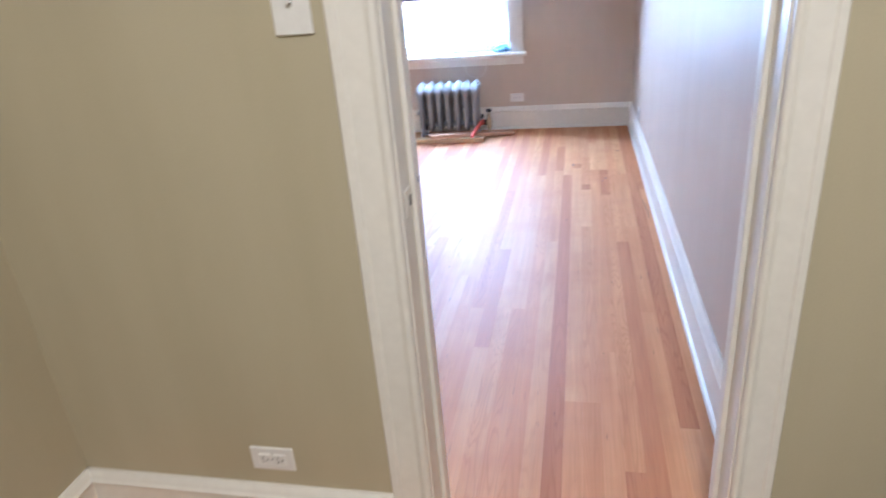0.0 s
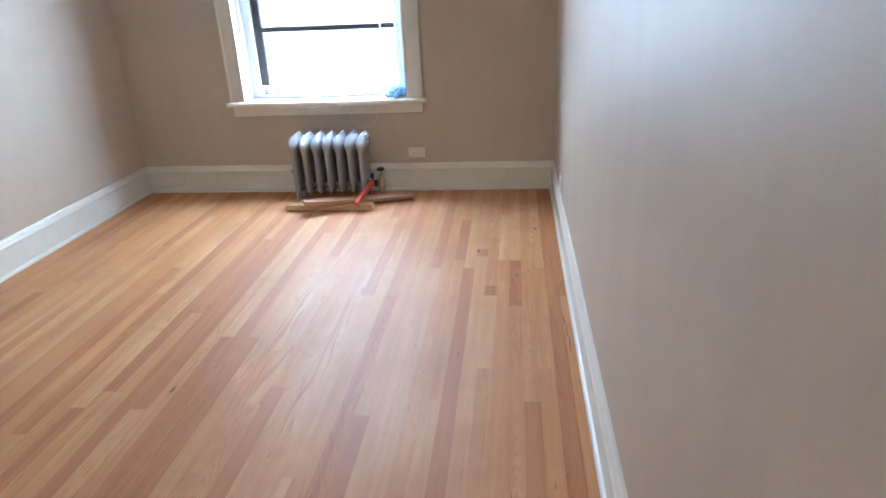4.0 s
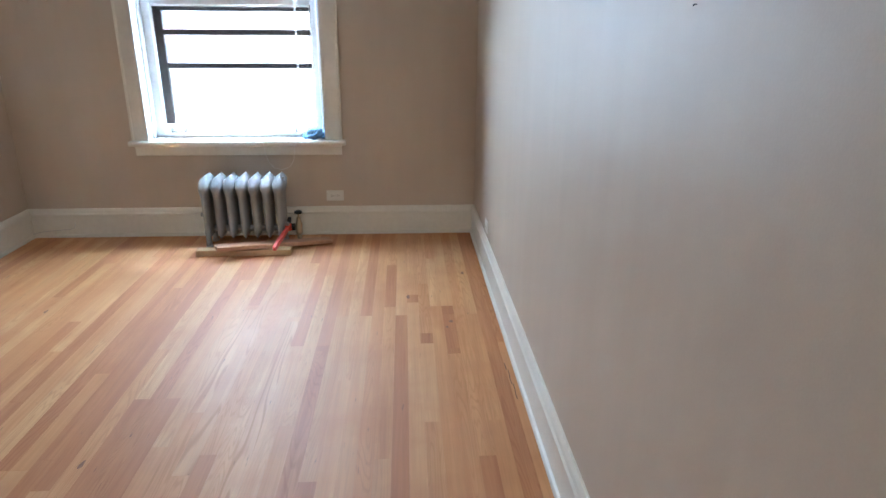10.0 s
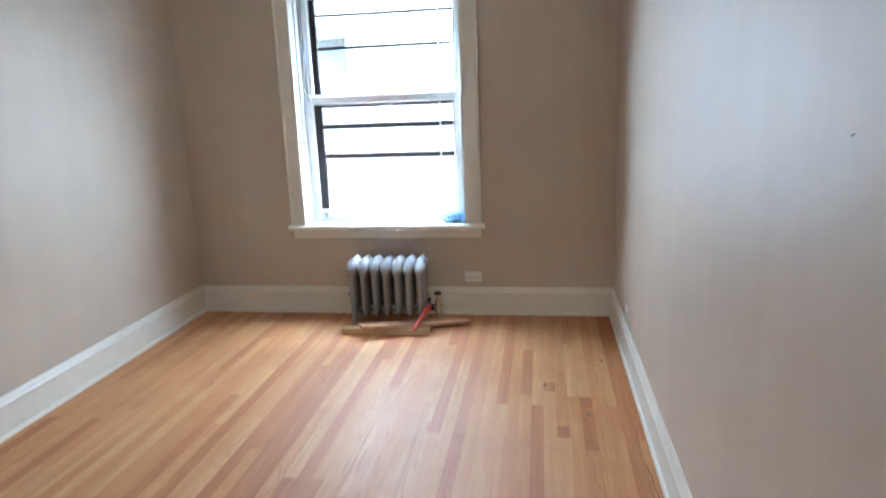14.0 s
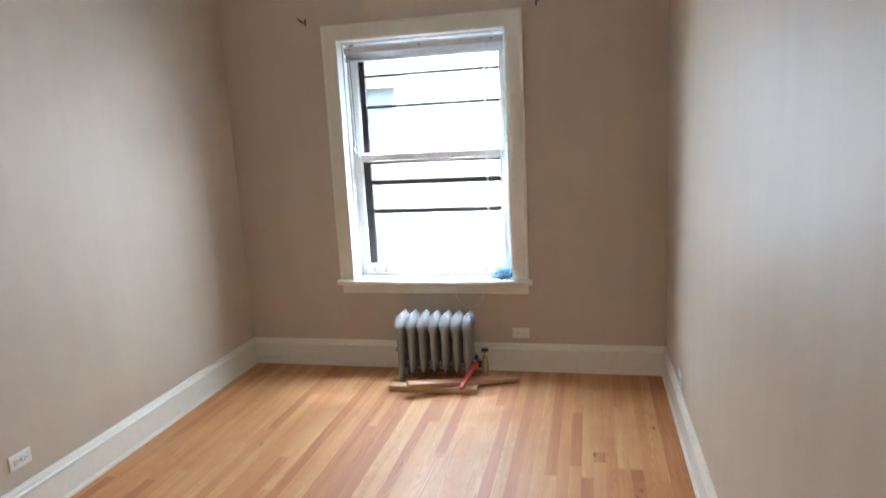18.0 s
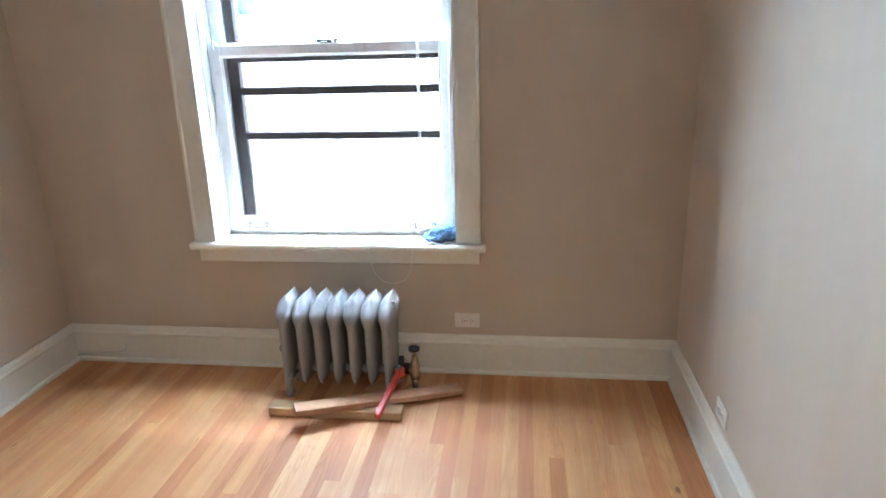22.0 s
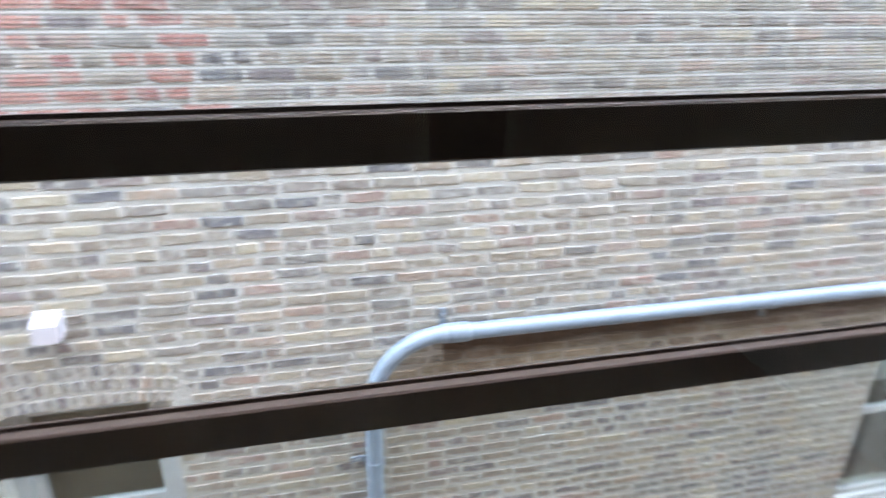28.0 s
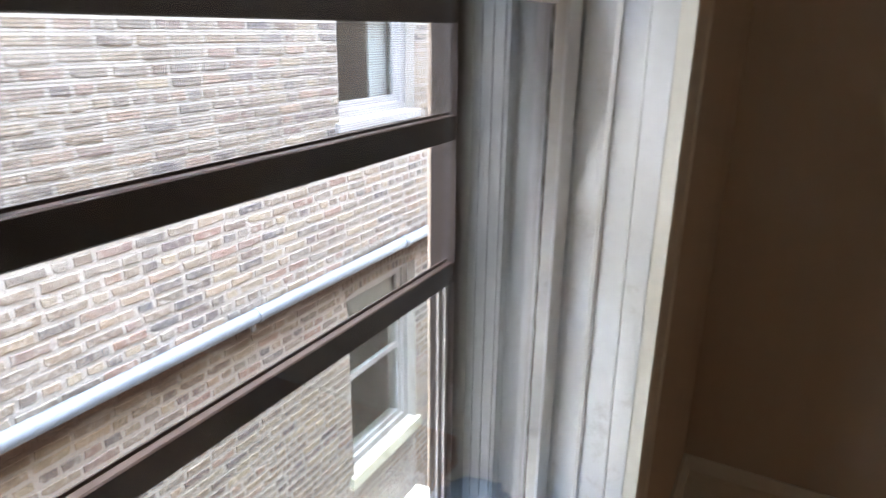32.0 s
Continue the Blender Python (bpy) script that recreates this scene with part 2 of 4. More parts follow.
def pane_glass(name, tint=(1, 1, 1), gain=1.0):
    m = bpy.data.materials.new(name)
    m.use_nodes = True
    nt = m.node_tree
    nt.nodes.remove(nt.nodes["Principled BSDF"])
    t, g = nt.nodes.new("ShaderNodeBsdfTransparent"), nt.nodes.new("ShaderNodeBsdfGlossy")
    t.inputs[0].default_value, g.inputs["Roughness"].default_value = (*tint, 1), 0.0
    f, x = nt.nodes.new("ShaderNodeLayerWeight"), nt.nodes.new("ShaderNodeMixShader")
    edge = math_node(nt, "POWER", f.outputs["Facing"], 5.0)
    nt.links.new(math_node(nt, "ADD", math_node(nt, "MULTIPLY", edge, 0.9 * gain), 0.035 * gain), x.inputs[0])
    nt.links.new(t.outputs[0], x.inputs[1])
    nt.links.new(g.outputs[0], x.inputs[2])
    nt.links.new(x.outputs[0], nt.nodes["Material Output"].inputs[0])
    return m


def woven_screen(name):
    m = bpy.data.materials.new(name)
    m.use_nodes = True
    nt = m.node_tree
    b = nt.nodes["Principled BSDF"]
    b.inputs["Base Color"].default_value, b.inputs["Roughness"].default_value = (0.42, 0.42, 0.43, 1), 0.6
    t, x = nt.nodes.new("ShaderNodeBsdfTransparent"), nt.nodes.new("ShaderNodeMixShader")
    wv = nt.nodes.new("ShaderNodeTexWave")
    wv.bands_direction, wv.inputs["Scale"].default_value = "Z", 125.0
    nt.links.new(place(nt), wv.inputs["Vector"])
    nt.links.new(math_node(nt, "MULTIPLY", wv.outputs["Fac"], 0.33), x.inputs[0])
    nt.links.new(t.outputs[0], x.inputs[1])
    nt.links.new(b.outputs[0], x.inputs[2])
    nt.links.new(x.outputs[0], nt.nodes["Material Output"].inputs[0])
    return m


WALL = rolled_paint("taupe_wall_paint", (0.568, 0.470, 0.370), (0.608, 0.507, 0.405), 0.50)
HALL = rolled_paint("khaki_hall_paint", (0.475, 0.418, 0.272), (0.515, 0.456, 0.302), 0.5)
CEIL = rolled_paint("ceiling_paint", (0.80, 0.79, 0.77), (0.85, 0.84, 0.82), 0.75)
TRIM = surface("cream_trim_enamel", (0.78, 0.735, 0.63), (0.84, 0.795, 0.70), 0.38, bump=0.10, big=2.0, fine=35.0)
BEAD = surface("cream_glazing_bead", (0.72, 0.70, 0.66), (0.79, 0.77, 0.73), 0.55, bump=0.35, big=6.0, fine=60.0, dirt=(0.40, 0.35, 0.29), spec=0.3)
PUTTY = surface("weathered_putty", (0.17, 0.155, 0.155), (0.25, 0.23, 0.225), 0.75, big=4.0, fine=50.0, bump=0.4, dirt=(0.12, 0.10, 0.09), spec=0.3)
CRACK = surface("dark_paint_crack", (0.05, 0.04, 0.034), (0.12, 0.09, 0.07), 0.8, fine=90.0)
SASH = surface("white_window_enamel", (0.82, 0.815, 0.80), (0.87, 0.865, 0.85), 0.42, bump=0.18, big=3.0, fine=45.0, dirt=(0.55, 0.52, 0.47))
PLATE = surface("ivory_plastic", (0.78, 0.75, 0.68), (0.82, 0.79, 0.73), 0.35, bump=0.03)
SLOT = surface("dark_slot", (0.02, 0.02, 0.02), (0.04, 0.035, 0.03), 0.6)
GREYSLOT = surface("shallow_grey_slot", (0.22, 0.20, 0.17), (0.30, 0.28, 0.24), 0.6)
FLOORS = {"pale": floor_wood("pale_strip_floor", (0.735, 0.415, 0.190), (0.685, 0.362, 0.155), 0.55),
          "mid": floor_wood("honey_strip_floor", (0.700, 0.362, 0.150), (0.640, 0.308, 0.120), 0.55),
          "red": floor_wood("reddish_strip_floor", (0.605, 0.265, 0.098), (0.505, 0.205, 0.071), 0.55),
          "dark": floor_wood("brown_patch_floor", (0.517, 0.214, 0.069), (0.462, 0.181, 0.058), 0.55),
          "figured": floor_wood("cathedral_grain_floor", (0.735, 0.415, 0.190), (0.685, 0.362, 0.155), 0.52, 62.0, 0.62)}
KNOT = surface("dark_knot", (0.19, 0.075, 0.030), (0.30, 0.13, 0.055), 0.45, big=60.0)
SUBFLOOR = surface("dark_subfloor", (0.06, 0.035, 0.02), (0.09, 0.05, 0.03), 0.8)
PINE = rough_wood("raw_pine", (0.62, 0.43, 0.24), (0.48, 0.30, 0.15))
REDPINE = rough_wood("stained_pine", (0.54, 0.315, 0.185), (0.40, 0.205, 0.110))
SILVER = surface("aluminium_radiator_paint", (0.285, 0.284, 0.284), (0.375, 0.374, 0.374), 0.50, metal=0.0, fine=90.0, bump=0.25, dirt=(0.18, 0.155, 0.135), spec=0.35)
BRASS = surface("tarnished_brass", (0.42, 0.33, 0.20), (0.55, 0.46, 0.32), 0.4, metal=0.85, fine=80.0)
BLACK = surface("black_enamel", (0.015, 0.015, 0.015), (0.03, 0.028, 0.025), 0.45)
RED = surface("red_wrench_enamel", (0.60, 0.055, 0.03), (0.72, 0.09, 0.05), 0.38, fine=50.0, dirt=(0.25, 0.03, 0.02))
STEEL = surface("worn_steel", (0.30, 0.29, 0.28), (0.45, 0.44, 0.43), 0.4, metal=0.9, fine=120.0)
BROWN = surface("dark_brown_aluminium", (0.020, 0.0135, 0.0115), (0.028, 0.019, 0.0165), 0.46, fine=70.0, bump=0.05, dirt=(0.036, 0.028, 0.025), spec=0.2)
TRACK = surface("glossy_brown_track", (0.050, 0.046, 0.045), (0.095, 0.089, 0.087), 0.30, fine=25.0, big=5.0, bump=0.06, dirt=(0.13, 0.125, 0.12), spec=0.7)
# Brown frame metal lightened to tan: its sky-lit look put into the colour.
LITEDGE = surface("weathered_skylit_metal", (0.20, 0.165, 0.145), (0.30, 0.255, 0.23), 0.45, fine=50.0, dirt=(0.10, 0.08, 0.07))
# Bottom rail's grey is raised to carry the light it catches from above.
LITRAIL = surface("skylit_aluminium", (0.17, 0.18, 0.19), (0.26, 0.27, 0.28), 0.38, metal=0.5, fine=60.0, dirt=(0.12, 0.11, 0.10))
CLOTH = surface("blue_rag", (0.12, 0.24, 0.42), (0.28, 0.43, 0.58), 0.9, big=16.0, fine=220.0, bump=0.5, spec=0.1, dirt=(0.30, 0.34, 0.38))
CORD = surface("white_cord", (0.80, 0.79, 0.75), (0.86, 0.85, 0.82), 0.7)
CORD.node_tree.nodes["Principled BSDF"].inputs["Transmission Weight"].default_value = 0.6
VINYL = surface("white_vinyl_blind", (0.66, 0.65, 0.64), (0.74, 0.73, 0.72), 0.45)
WAND = surface("clear_grey_plastic", (0.45, 0.46, 0.47), (0.55, 0.56, 0.57), 0.25)
CHIP = surface("grey_plaster_chip", (0.58, 0.55, 0.51), (0.70, 0.67, 0.63), 0.8)
GALV = surface("galvanised_steel", (0.100, 0.126, 0.153), (0.142, 0.175, 0.210), 0.5, metal=0.2, fine=40.0, big=6.0, dirt=(0.16, 0.17, 0.18))
HOOD = surface("pinkish_vent_plastic", (0.27, 0.24, 0.25), (0.33, 0.30, 0.31), 0.6, big=9.0, dirt=(0.18, 0.15, 0.15))
FLANGE = surface("weathered_white_plastic", (0.36, 0.34, 0.33), (0.44, 0.42, 0.41), 0.6, dirt=(0.25, 0.23, 0.21))
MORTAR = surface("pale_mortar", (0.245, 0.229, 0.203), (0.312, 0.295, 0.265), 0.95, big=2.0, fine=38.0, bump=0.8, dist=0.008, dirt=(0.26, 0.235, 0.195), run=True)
TONES = [(0.192, 0.154, 0.124), (0.251, 0.213, 0.162), (0.1, 0.098, 0.104), (0.237, 0.155, 0.127), (0.308, 0.26, 0.187), (0.147, 0.115, 0.098), (0.211, 0.187, 0.162), (0.081, 0.079, 0.086), (0.255, 0.198, 0.147)]
BRICK = fired_clay("common_brick", "object", TONES)
BRICKS = fired_clay("common_brick_field", "island", TONES)
REDBRICK = fired_clay("red_face_brick", "object", [(0.27, 0.120, 0.095), (0.32, 0.150, 0.118), (0.23, 0.100, 0.085)])
REDBRICKS = fired_clay("red_face_brick_field", "island", [(0.27, 0.120, 0.095), (0.32, 0.150, 0.118), (0.23, 0.100, 0.085)])
STONE = surface("limestone_sill", (0.33, 0.335, 0.25), (0.42, 0.42, 0.32), 0.9, big=4.0, fine=50.0, bump=0.4, dirt=(0.33, 0.36, 0.24))
GREYWOOD = surface("grey_window_paint", (0.26, 0.265, 0.265), (0.33, 0.335, 0.335), 0.6, fine=40.0, dirt=(0.20, 0.195, 0.19))
DIMSHEET = surface("dim_room_backdrop", (0.12, 0.142, 0.160), (0.17, 0.192, 0.210), 0.8, big=3.0)
SHADE = surface("pale_window_shade", (0.52, 0.55, 0.56), (0.60, 0.63, 0.64), 0.8, big=2.0)
BROWNREFLECTION = surface("brown_pane_reflection", (0.10, 0.082, 0.060), (0.18, 0.150, 0.115), 0.9, big=4.0)
BLUEREFLECTION = surface("bluish_pane_reflection", (0.10, 0.13, 0.15), (0.135, 0.165, 0.19), 0.8, big=2.0)
CONCRETE = surface("passage_concrete", (0.26, 0.25, 0.24), (0.34, 0.33, 0.31), 0.9, fine=30.0, bump=0.4)
FACADE = surface("own_facade_brick", (0.27, 0.20, 0.15), (0.36, 0.28, 0.21), 0.9, big=8.0, fine=40.0, bump=0.5)
GLASS = pane_glass("window_glass", (0.96, 0.98, 0.97))
DARKGLASS = pane_glass("far_window_glass", (0.85, 0.88, 0.88), 1.3)
MESH = woven_screen("insect_screen")

# ---- building blocks ----
ORIGIN = {}


def thing(name, at, label, category, group=""):
    ob = new(name)
    ob.location = at
    ob.empty_display_size = 0.05
    ORIGIN[ob.name] = Vector(at)
    return tagged(ob, label, category, group)


def mesh_of(bm, material, smooth=False):
    me = bpy.data.meshes.new("mesh")
    bmesh.ops.recalc_face_normals(bm, faces=bm.faces[:])
    for f in bm.faces:
        f.smooth = smooth
    bm.to_mesh(me)
    bm.free()
    me.materials.append(material)
    return me


def part(name, bm, material, parent, label="", smooth=False):
    """One mesh object under a thing or a part; bm is in world places."""
    o = ORIGIN[parent.name]
    bmesh.ops.translate(bm, verts=bm.verts[:], vec=-o)
    ob = new(name, mesh_of(bm, material, smooth))
    ob.parent = parent
    ORIGIN[ob.name] = o
    return tagged(ob, label)


def setting(name, bm, material, label, category, smooth=False):
    ob = new(name, mesh_of(bm, material, smooth))
    ORIGIN[ob.name] = Vector((0, 0, 0))
    return tagged(ob, label, category, kind="structure")


def lone(name, bm, material, at, label, category, group="", smooth=False):
    """A thing that is one mesh, with its origin at its base."""
    bmesh.ops.translate(bm, verts=bm.verts[:], vec=-Vector(at))
    ob = new(name, mesh_of(bm, material, smooth))
    ob.location = at
    ORIGIN[ob.name] = Vector(at)
    return tagged(ob, label, category, group)


def box(bm, x0, x1, y0, y1, z0, z1, bevel=0.0, seg=1):
    vs = [bm.verts.new((x, y, z)) for x in (x0, x1) for y in (y0, y1) for z in (z0, z1)]
    fs = [bm.faces.new([vs[i] for i in q]) for q in ((0, 1, 3, 2), (4, 6, 7, 5), (0, 4, 5, 1), (2, 3, 7, 6), (0, 2, 6, 4), (1, 5, 7, 3))]
    if bevel:
        es = list({e for f in fs for e in f.edges})
        bmesh.ops.bevel(bm, geom=es, offset=bevel, segments=seg, affect="EDGES", profile=0.5)
    return bm


def boxes(*rows):
    bm = bmesh.new()
    for r in rows:
        box(bm, *r)
    return bm


def tube(bm, points, radius, sides=10, close=True):
    """A round bar along a line of points; radius: one number or one for each point."""
    pts = [Vector(p) for p in points]
    radii = radius if isinstance(radius, (list, tuple)) else [radius] * len(pts)
    rings, side = [], None
    for i, p in enumerate(pts):
        d = (pts[min(i + 1, len(pts) - 1)] - pts[max(i - 1, 0)]).normalized()
        if side is None:
            side = d.orthogonal().normalized()
        side = (side - d * side.dot(d)).normalized()
        up = d.cross(side)
        rings.append([bm.verts.new(p + radii[i] * (math.cos(a) * side + math.sin(a) * up)) for a in (2 * math.pi * k / sides for k in range(sides))])
    for a, b in zip(rings, rings[1:]):
        for k in range(sides):
            bm.faces.new((a[k], a[(k + 1) % sides], b[(k + 1) % sides], b[k]))
    if close:
        bm.faces.new(rings[0][::-1]), bm.faces.new(rings[-1])
    return bm


def loft(bm, rings):
    made = [[bm.verts.new(p) for p in r] for r in rings]
    n = len(made[0])
    for a, b in zip(made, made[1:]):
        for k in range(n):
            bm.faces.new((a[k], a[(k + 1) % n], b[(k + 1) % n], b[k]))
    bm.faces.new(made[0][::-1]), bm.faces.new(made[-1])
    return bm


def moulding(bm, profile, start, end, out):
    """A profile of (distance from the wall, height) drawn from start to end, floor points on the wall; out points into the room."""
    s, e, o = Vector((*start, 0)), Vector((*end, 0)), Vector((*out, 0))
    return loft(bm, [[p + o * d + Vector((0, 0, z)) for d, z in profile] for p in (s, e)])


# ---- the large structure ----
bm = boxes((XL - 0.12, OPL - 0.03, W, 6.12, 0, ZC), (OPR + 0.03, XR + 0.12, W, 6.12, 0, ZC),
           (OPL - 0.03, OPR + 0.03, W, 6.12, 0, OPB - 0.05), (OPL - 0.03, OPR + 0.03, W, 6.12, OPT + 0.03, ZC))
setting("wall_north", bm, WALL, "taupe painted plaster wall round the window", "wall")
setting("wall_east", boxes((XR, XR + 0.12, S1, W, 0, ZC)), WALL, "taupe satin painted plaster wall with a window sheen", "wall")
setting("wall_west", boxes((XL - 0.12, XL, S1, W, 0, ZC)), WALL, "taupe satin painted plaster wall", "wall")
DL, DR, DT = -0.150, 0.500, 2.05
bm = boxes((XL - 0.12, DL - 0.02, S0 + 0.06, S1, 0, ZC), (DR + 0.02, 1.42, S0 + 0.06, S1, 0, ZC), (DL - 0.02, DR + 0.02, S0 + 0.06, S1, DT + 0.02, ZC))
setting("wall_south", bm, WALL, "taupe painted wall with the doorway", "wall")
bm = boxes((-1.115, DL - 0.02, S0, S0 + 0.06, 0, ZC), (DR + 0.02, 1.30, S0, S0 + 0.06, 0, ZC), (DL - 0.02, DR + 0.02, S0, S0 + 0.06, DT + 0.02, ZC))
setting("wall_hall_north", bm, HALL, "khaki painted hall wall beside the doorway", "wall")
setting("wall_hall_west", boxes((-1.235, -1.115, -1.32, S0 + 0.06, 0, ZC)), HALL, "khaki painted hall wall", "wall")
setting("wall_hall_east", boxes((1.30, 1.42, -1.32, S0 + 0.06, 0, ZC)), HALL, "khaki painted hall wall", "wall")
setting("wall_hall_south", boxes((-1.235, 1.42, -1.44, -1.32, 0, ZC)), HALL, "khaki painted hall wall", "wall")
setting("ceiling", boxes((XL - 0.12, XR + 0.12, S1, 6.12, ZC, ZC + 0.12), (-1.235, 1.42, -1.44, S1, ZC, ZC + 0.12)), CEIL, "flat white painted ceiling", "ceiling")

# baseboards: flat board, moulded cap and a small shoe at the floor
BASE = [(0, 0), (0.030, 0), (0.030, 0.008), (0.026, 0.016), (0.018, 0.020), (0.018, 0.142), (0.024, 0.147), (0.0245, 0.155), (0.019, 0.163), (0.015, 0.176), (0.010, 0.186), (0.008, 0.190), (0, 0.190)]
bm = bmesh.new()
moulding(bm, BASE, (XL, W), (XR, W), (0, -1))
moulding(bm, BASE, (XR, W), (XR, S1 + 0.02), (-1, 0))
moulding(bm, BASE, (XL, W), (XL, S1), (1, 0))
setting("baseboard", bm, TRIM, "cream painted moulded baseboard with a shoe strip", "baseboard")
HBASE = [(d, z * 0.80) for d, z in BASE]
bm = bmesh.new()
moulding(bm, HBASE, (-1.115, S0), (DL - 0.095, S0), (0, -1))
moulding(bm, HBASE, (-1.115, S0), (-1.115, -1.32), (1, 0))
moulding(bm, HBASE, (DR + 0.083, S0), (1.30, S0), (0, -1))
setting("baseboard_hall", bm, TRIM, "cream painted hall baseboard", "baseboard")
bm = bmesh.new()
CROWN = [(0, 2.645), (0.012, 2.645), (0.016, 2.660), (0.030, 2.672), (0.046, 2.690), (0.056, 2.708), (0.064, 2.714), (0.064, ZC), (0, ZC)]
moulding(bm, CROWN, (XL, W), (XR, W), (0, -1))
moulding(bm, CROWN, (XR, W), (XR, S1), (-1, 0))
moulding(bm, CROWN, (XL, W), (XL, S1), (1, 0))
moulding(bm, CROWN, (XL, S1), (XR, S1), (0, 1))
setting("crown_moulding", bm, TRIM, "cream painted crown moulding under the ceiling", "trim")
# subfloor under the boards
setting("subfloor", boxes((XL - 0.05, XR + 0.05, 1.20, W + 0.02, -0.12, -0.020), (-1.235, 1.42, -1.44, 1.20, -0.12, -0.020)), SUBFLOOR, "dark subfloor under the strip flooring", "floor")

# ---- door frame ----
door = thing("door_frame", (0.24, 1.57, 0), "cream painted door frame without a door", "door frame")
for side, x0, sgn in (("left", DL, -1), ("right", DR, 1)):
    bm = bmesh.new()
    box(bm, min(x0, x0 + sgn * 0.02), max(x0, x0 + sgn * 0.02), S0 - 0.002, S1 + 0.012, 0, DT + 0.02, 0.002)
    box(bm, min(x0, x0 - sgn * 0.011), max(x0, x0 - sgn * 0.011), 1.568, 1.606, 0, DT, 0.002)
    part("jamb", bm, TRIM, door)
    # casing towards the hall: a flat board with a raised inner bead and an outer back band
    prof = [(0, 0.0), (0, 0.017), (0.004, 0.021), (0.010, 0.0225), (0.016, 0.021), (0.019, 0.015), (0.026, 0.013), (0.070, 0.015), (0.076, 0.019), (0.090, 0.020), (0.094, 0.016), (0.095, 0.0)]
    bm = bmesh.new()
    k = 1.0 if sgn < 0 else 0.82
    loft(bm, [[(x0 + sgn * (0.004 + d * k), S0 - h, z) for d, h in prof] for z in (0.0, DT + 0.10)])
    part("casing", bm, TRIM, door)
bm = bmesh.new()
box(bm, DL - 0.095, DL - 0.004, S1, S1 + 0.020, 0, DT + 0.10, 0.003)
part("casing", bm, TRIM, door)
bm = boxes((DL - 0.02, DR + 0.02, S0 - 0.002, S1 + 0.012, DT, DT + 0.02))
box(bm, DL - 0.004, DR + 0.004, S0 - 0.020, S0, DT + 0.004, DT + 0.10, 0.003)
part("head", bm, TRIM, door)
bm = bmesh.new()
box(bm, DL - 0.001, DL + 0.0025, 1.522, 1.563, 0.863, 0.918, 0.001)
strike = part("strike_plate", bm, TRIM, door, "paint-covered strike plate")
part("latch_hole", boxes((DL + 0.0022, DL + 0.0032, 1.545, 1.558, 0.880, 0.902)), SLOT, strike, "dark latch hole")
part("nail_hole", boxes((DL + 0.0108, DL + 0.0118, 1.595, 1.602, 0.912, 0.925)), SLOT, door, "dark nail hole")


# ---- plates ----
def receptacle(name, centre, across, out, label):
    """A horizontal duplex outlet plate; across: the way of its long side, out: away from the wall."""
    c, a, o, u = Vector(centre), Vector(across), Vector(out), Vector((0, 0, 1))
    ob = thing(name, c, label, "outlet", "wall outlets")

    def slab(aw, uh, d0, d1, ca=0.0, cu=0.0, bev=0.0):
        bm = bmesh.new()
        box(bm, -aw, aw, d0, d1, -uh, uh, bev)
        m = Matrix((a, o, u)).transposed().to_4x4()
        bmesh.ops.transform(bm, matrix=Matrix.Translation(c + a * ca + u * cu) @ m, verts=bm.verts[:])
        return bm
    part("cover_plate", slab(0.057, 0.035, 0.0, 0.006, bev=0.0025), PLATE, ob)
    for s in (-1, 1):
        part("socket", slab(0.016, 0.0165, 0.005, 0.0085, ca=s * 0.0195, bev=0.003), PLATE, ob)
        bm = slab(0.0012, 0.004, 0.0082, 0.0092, ca=s * 0.0195 - 0.003, cu=0.006)
        part("slot", bm, GREYSLOT, ob)
        part("slot", slab(0.0012, 0.004, 0.0082, 0.0092, ca=s * 0.0195 - 0.003, cu=-0.006), GREYSLOT, ob)
        part("ground_hole", slab(0.0025, 0.0025, 0.0082, 0.0092, ca=s * 0.0195 + 0.008), GREYSLOT, ob)
    part("screw", slab(0.0025, 0.0025, 0.0055, 0.0072), STEEL, ob)
    return ob


receptacle("wall_outlet", (-0.325, W, 0.262), (1, 0, 0), (0, -1, 0), "ivory duplex outlet above the baseboard under the window wall")
receptacle("wall_outlet", (XR, 5.145, 0.250), (0, 1, 0), (-1, 0, 0), "ivory duplex outlet low on the side wall")
receptacle("wall_outlet", (XL, 3.805, 0.300), (0, 1, 0), (1, 0, 0), "ivory duplex outlet with one dark socket")
receptacle("wall_outlet", (-0.552, S0, 0.236), (1, 0, 0), (0, -1, 0), "ivory outlet low on the hall wall")

SX, SZ = -0.313, 1.283
switch = thing("light_switch", (SX, S0, SZ), "ivory toggle light switch plate on the hall wall", "light switch")
bm = bmesh.new()
box(bm, SX - 0.0365, SX + 0.0365, S0 - 0.006, S0, SZ - 0.060, SZ + 0.060, 0.0025)
part("cover_plate", bm, PLATE, switch)
bm = bmesh.new()
box(bm, SX - 0.0045, SX + 0.0045, S0 - 0.016, S0 - 0.005, SZ - 0.007, SZ + 0.012, 0.002)
part("toggle", bm, PLATE, switch)
part("toggle_slot", boxes((SX - 0.0052, SX + 0.0052, S0 - 0.0066, S0 - 0.0055, SZ - 0.012, SZ + 0.012)), CHIP, switch)
for z in (SZ - 0.030, SZ + 0.030):
    part("screw", tube(bmesh.new(), [(SX, S0 - 0.0055, z), (SX, S0 - 0.0072, z)], 0.0030, 8), PLATE, switch)

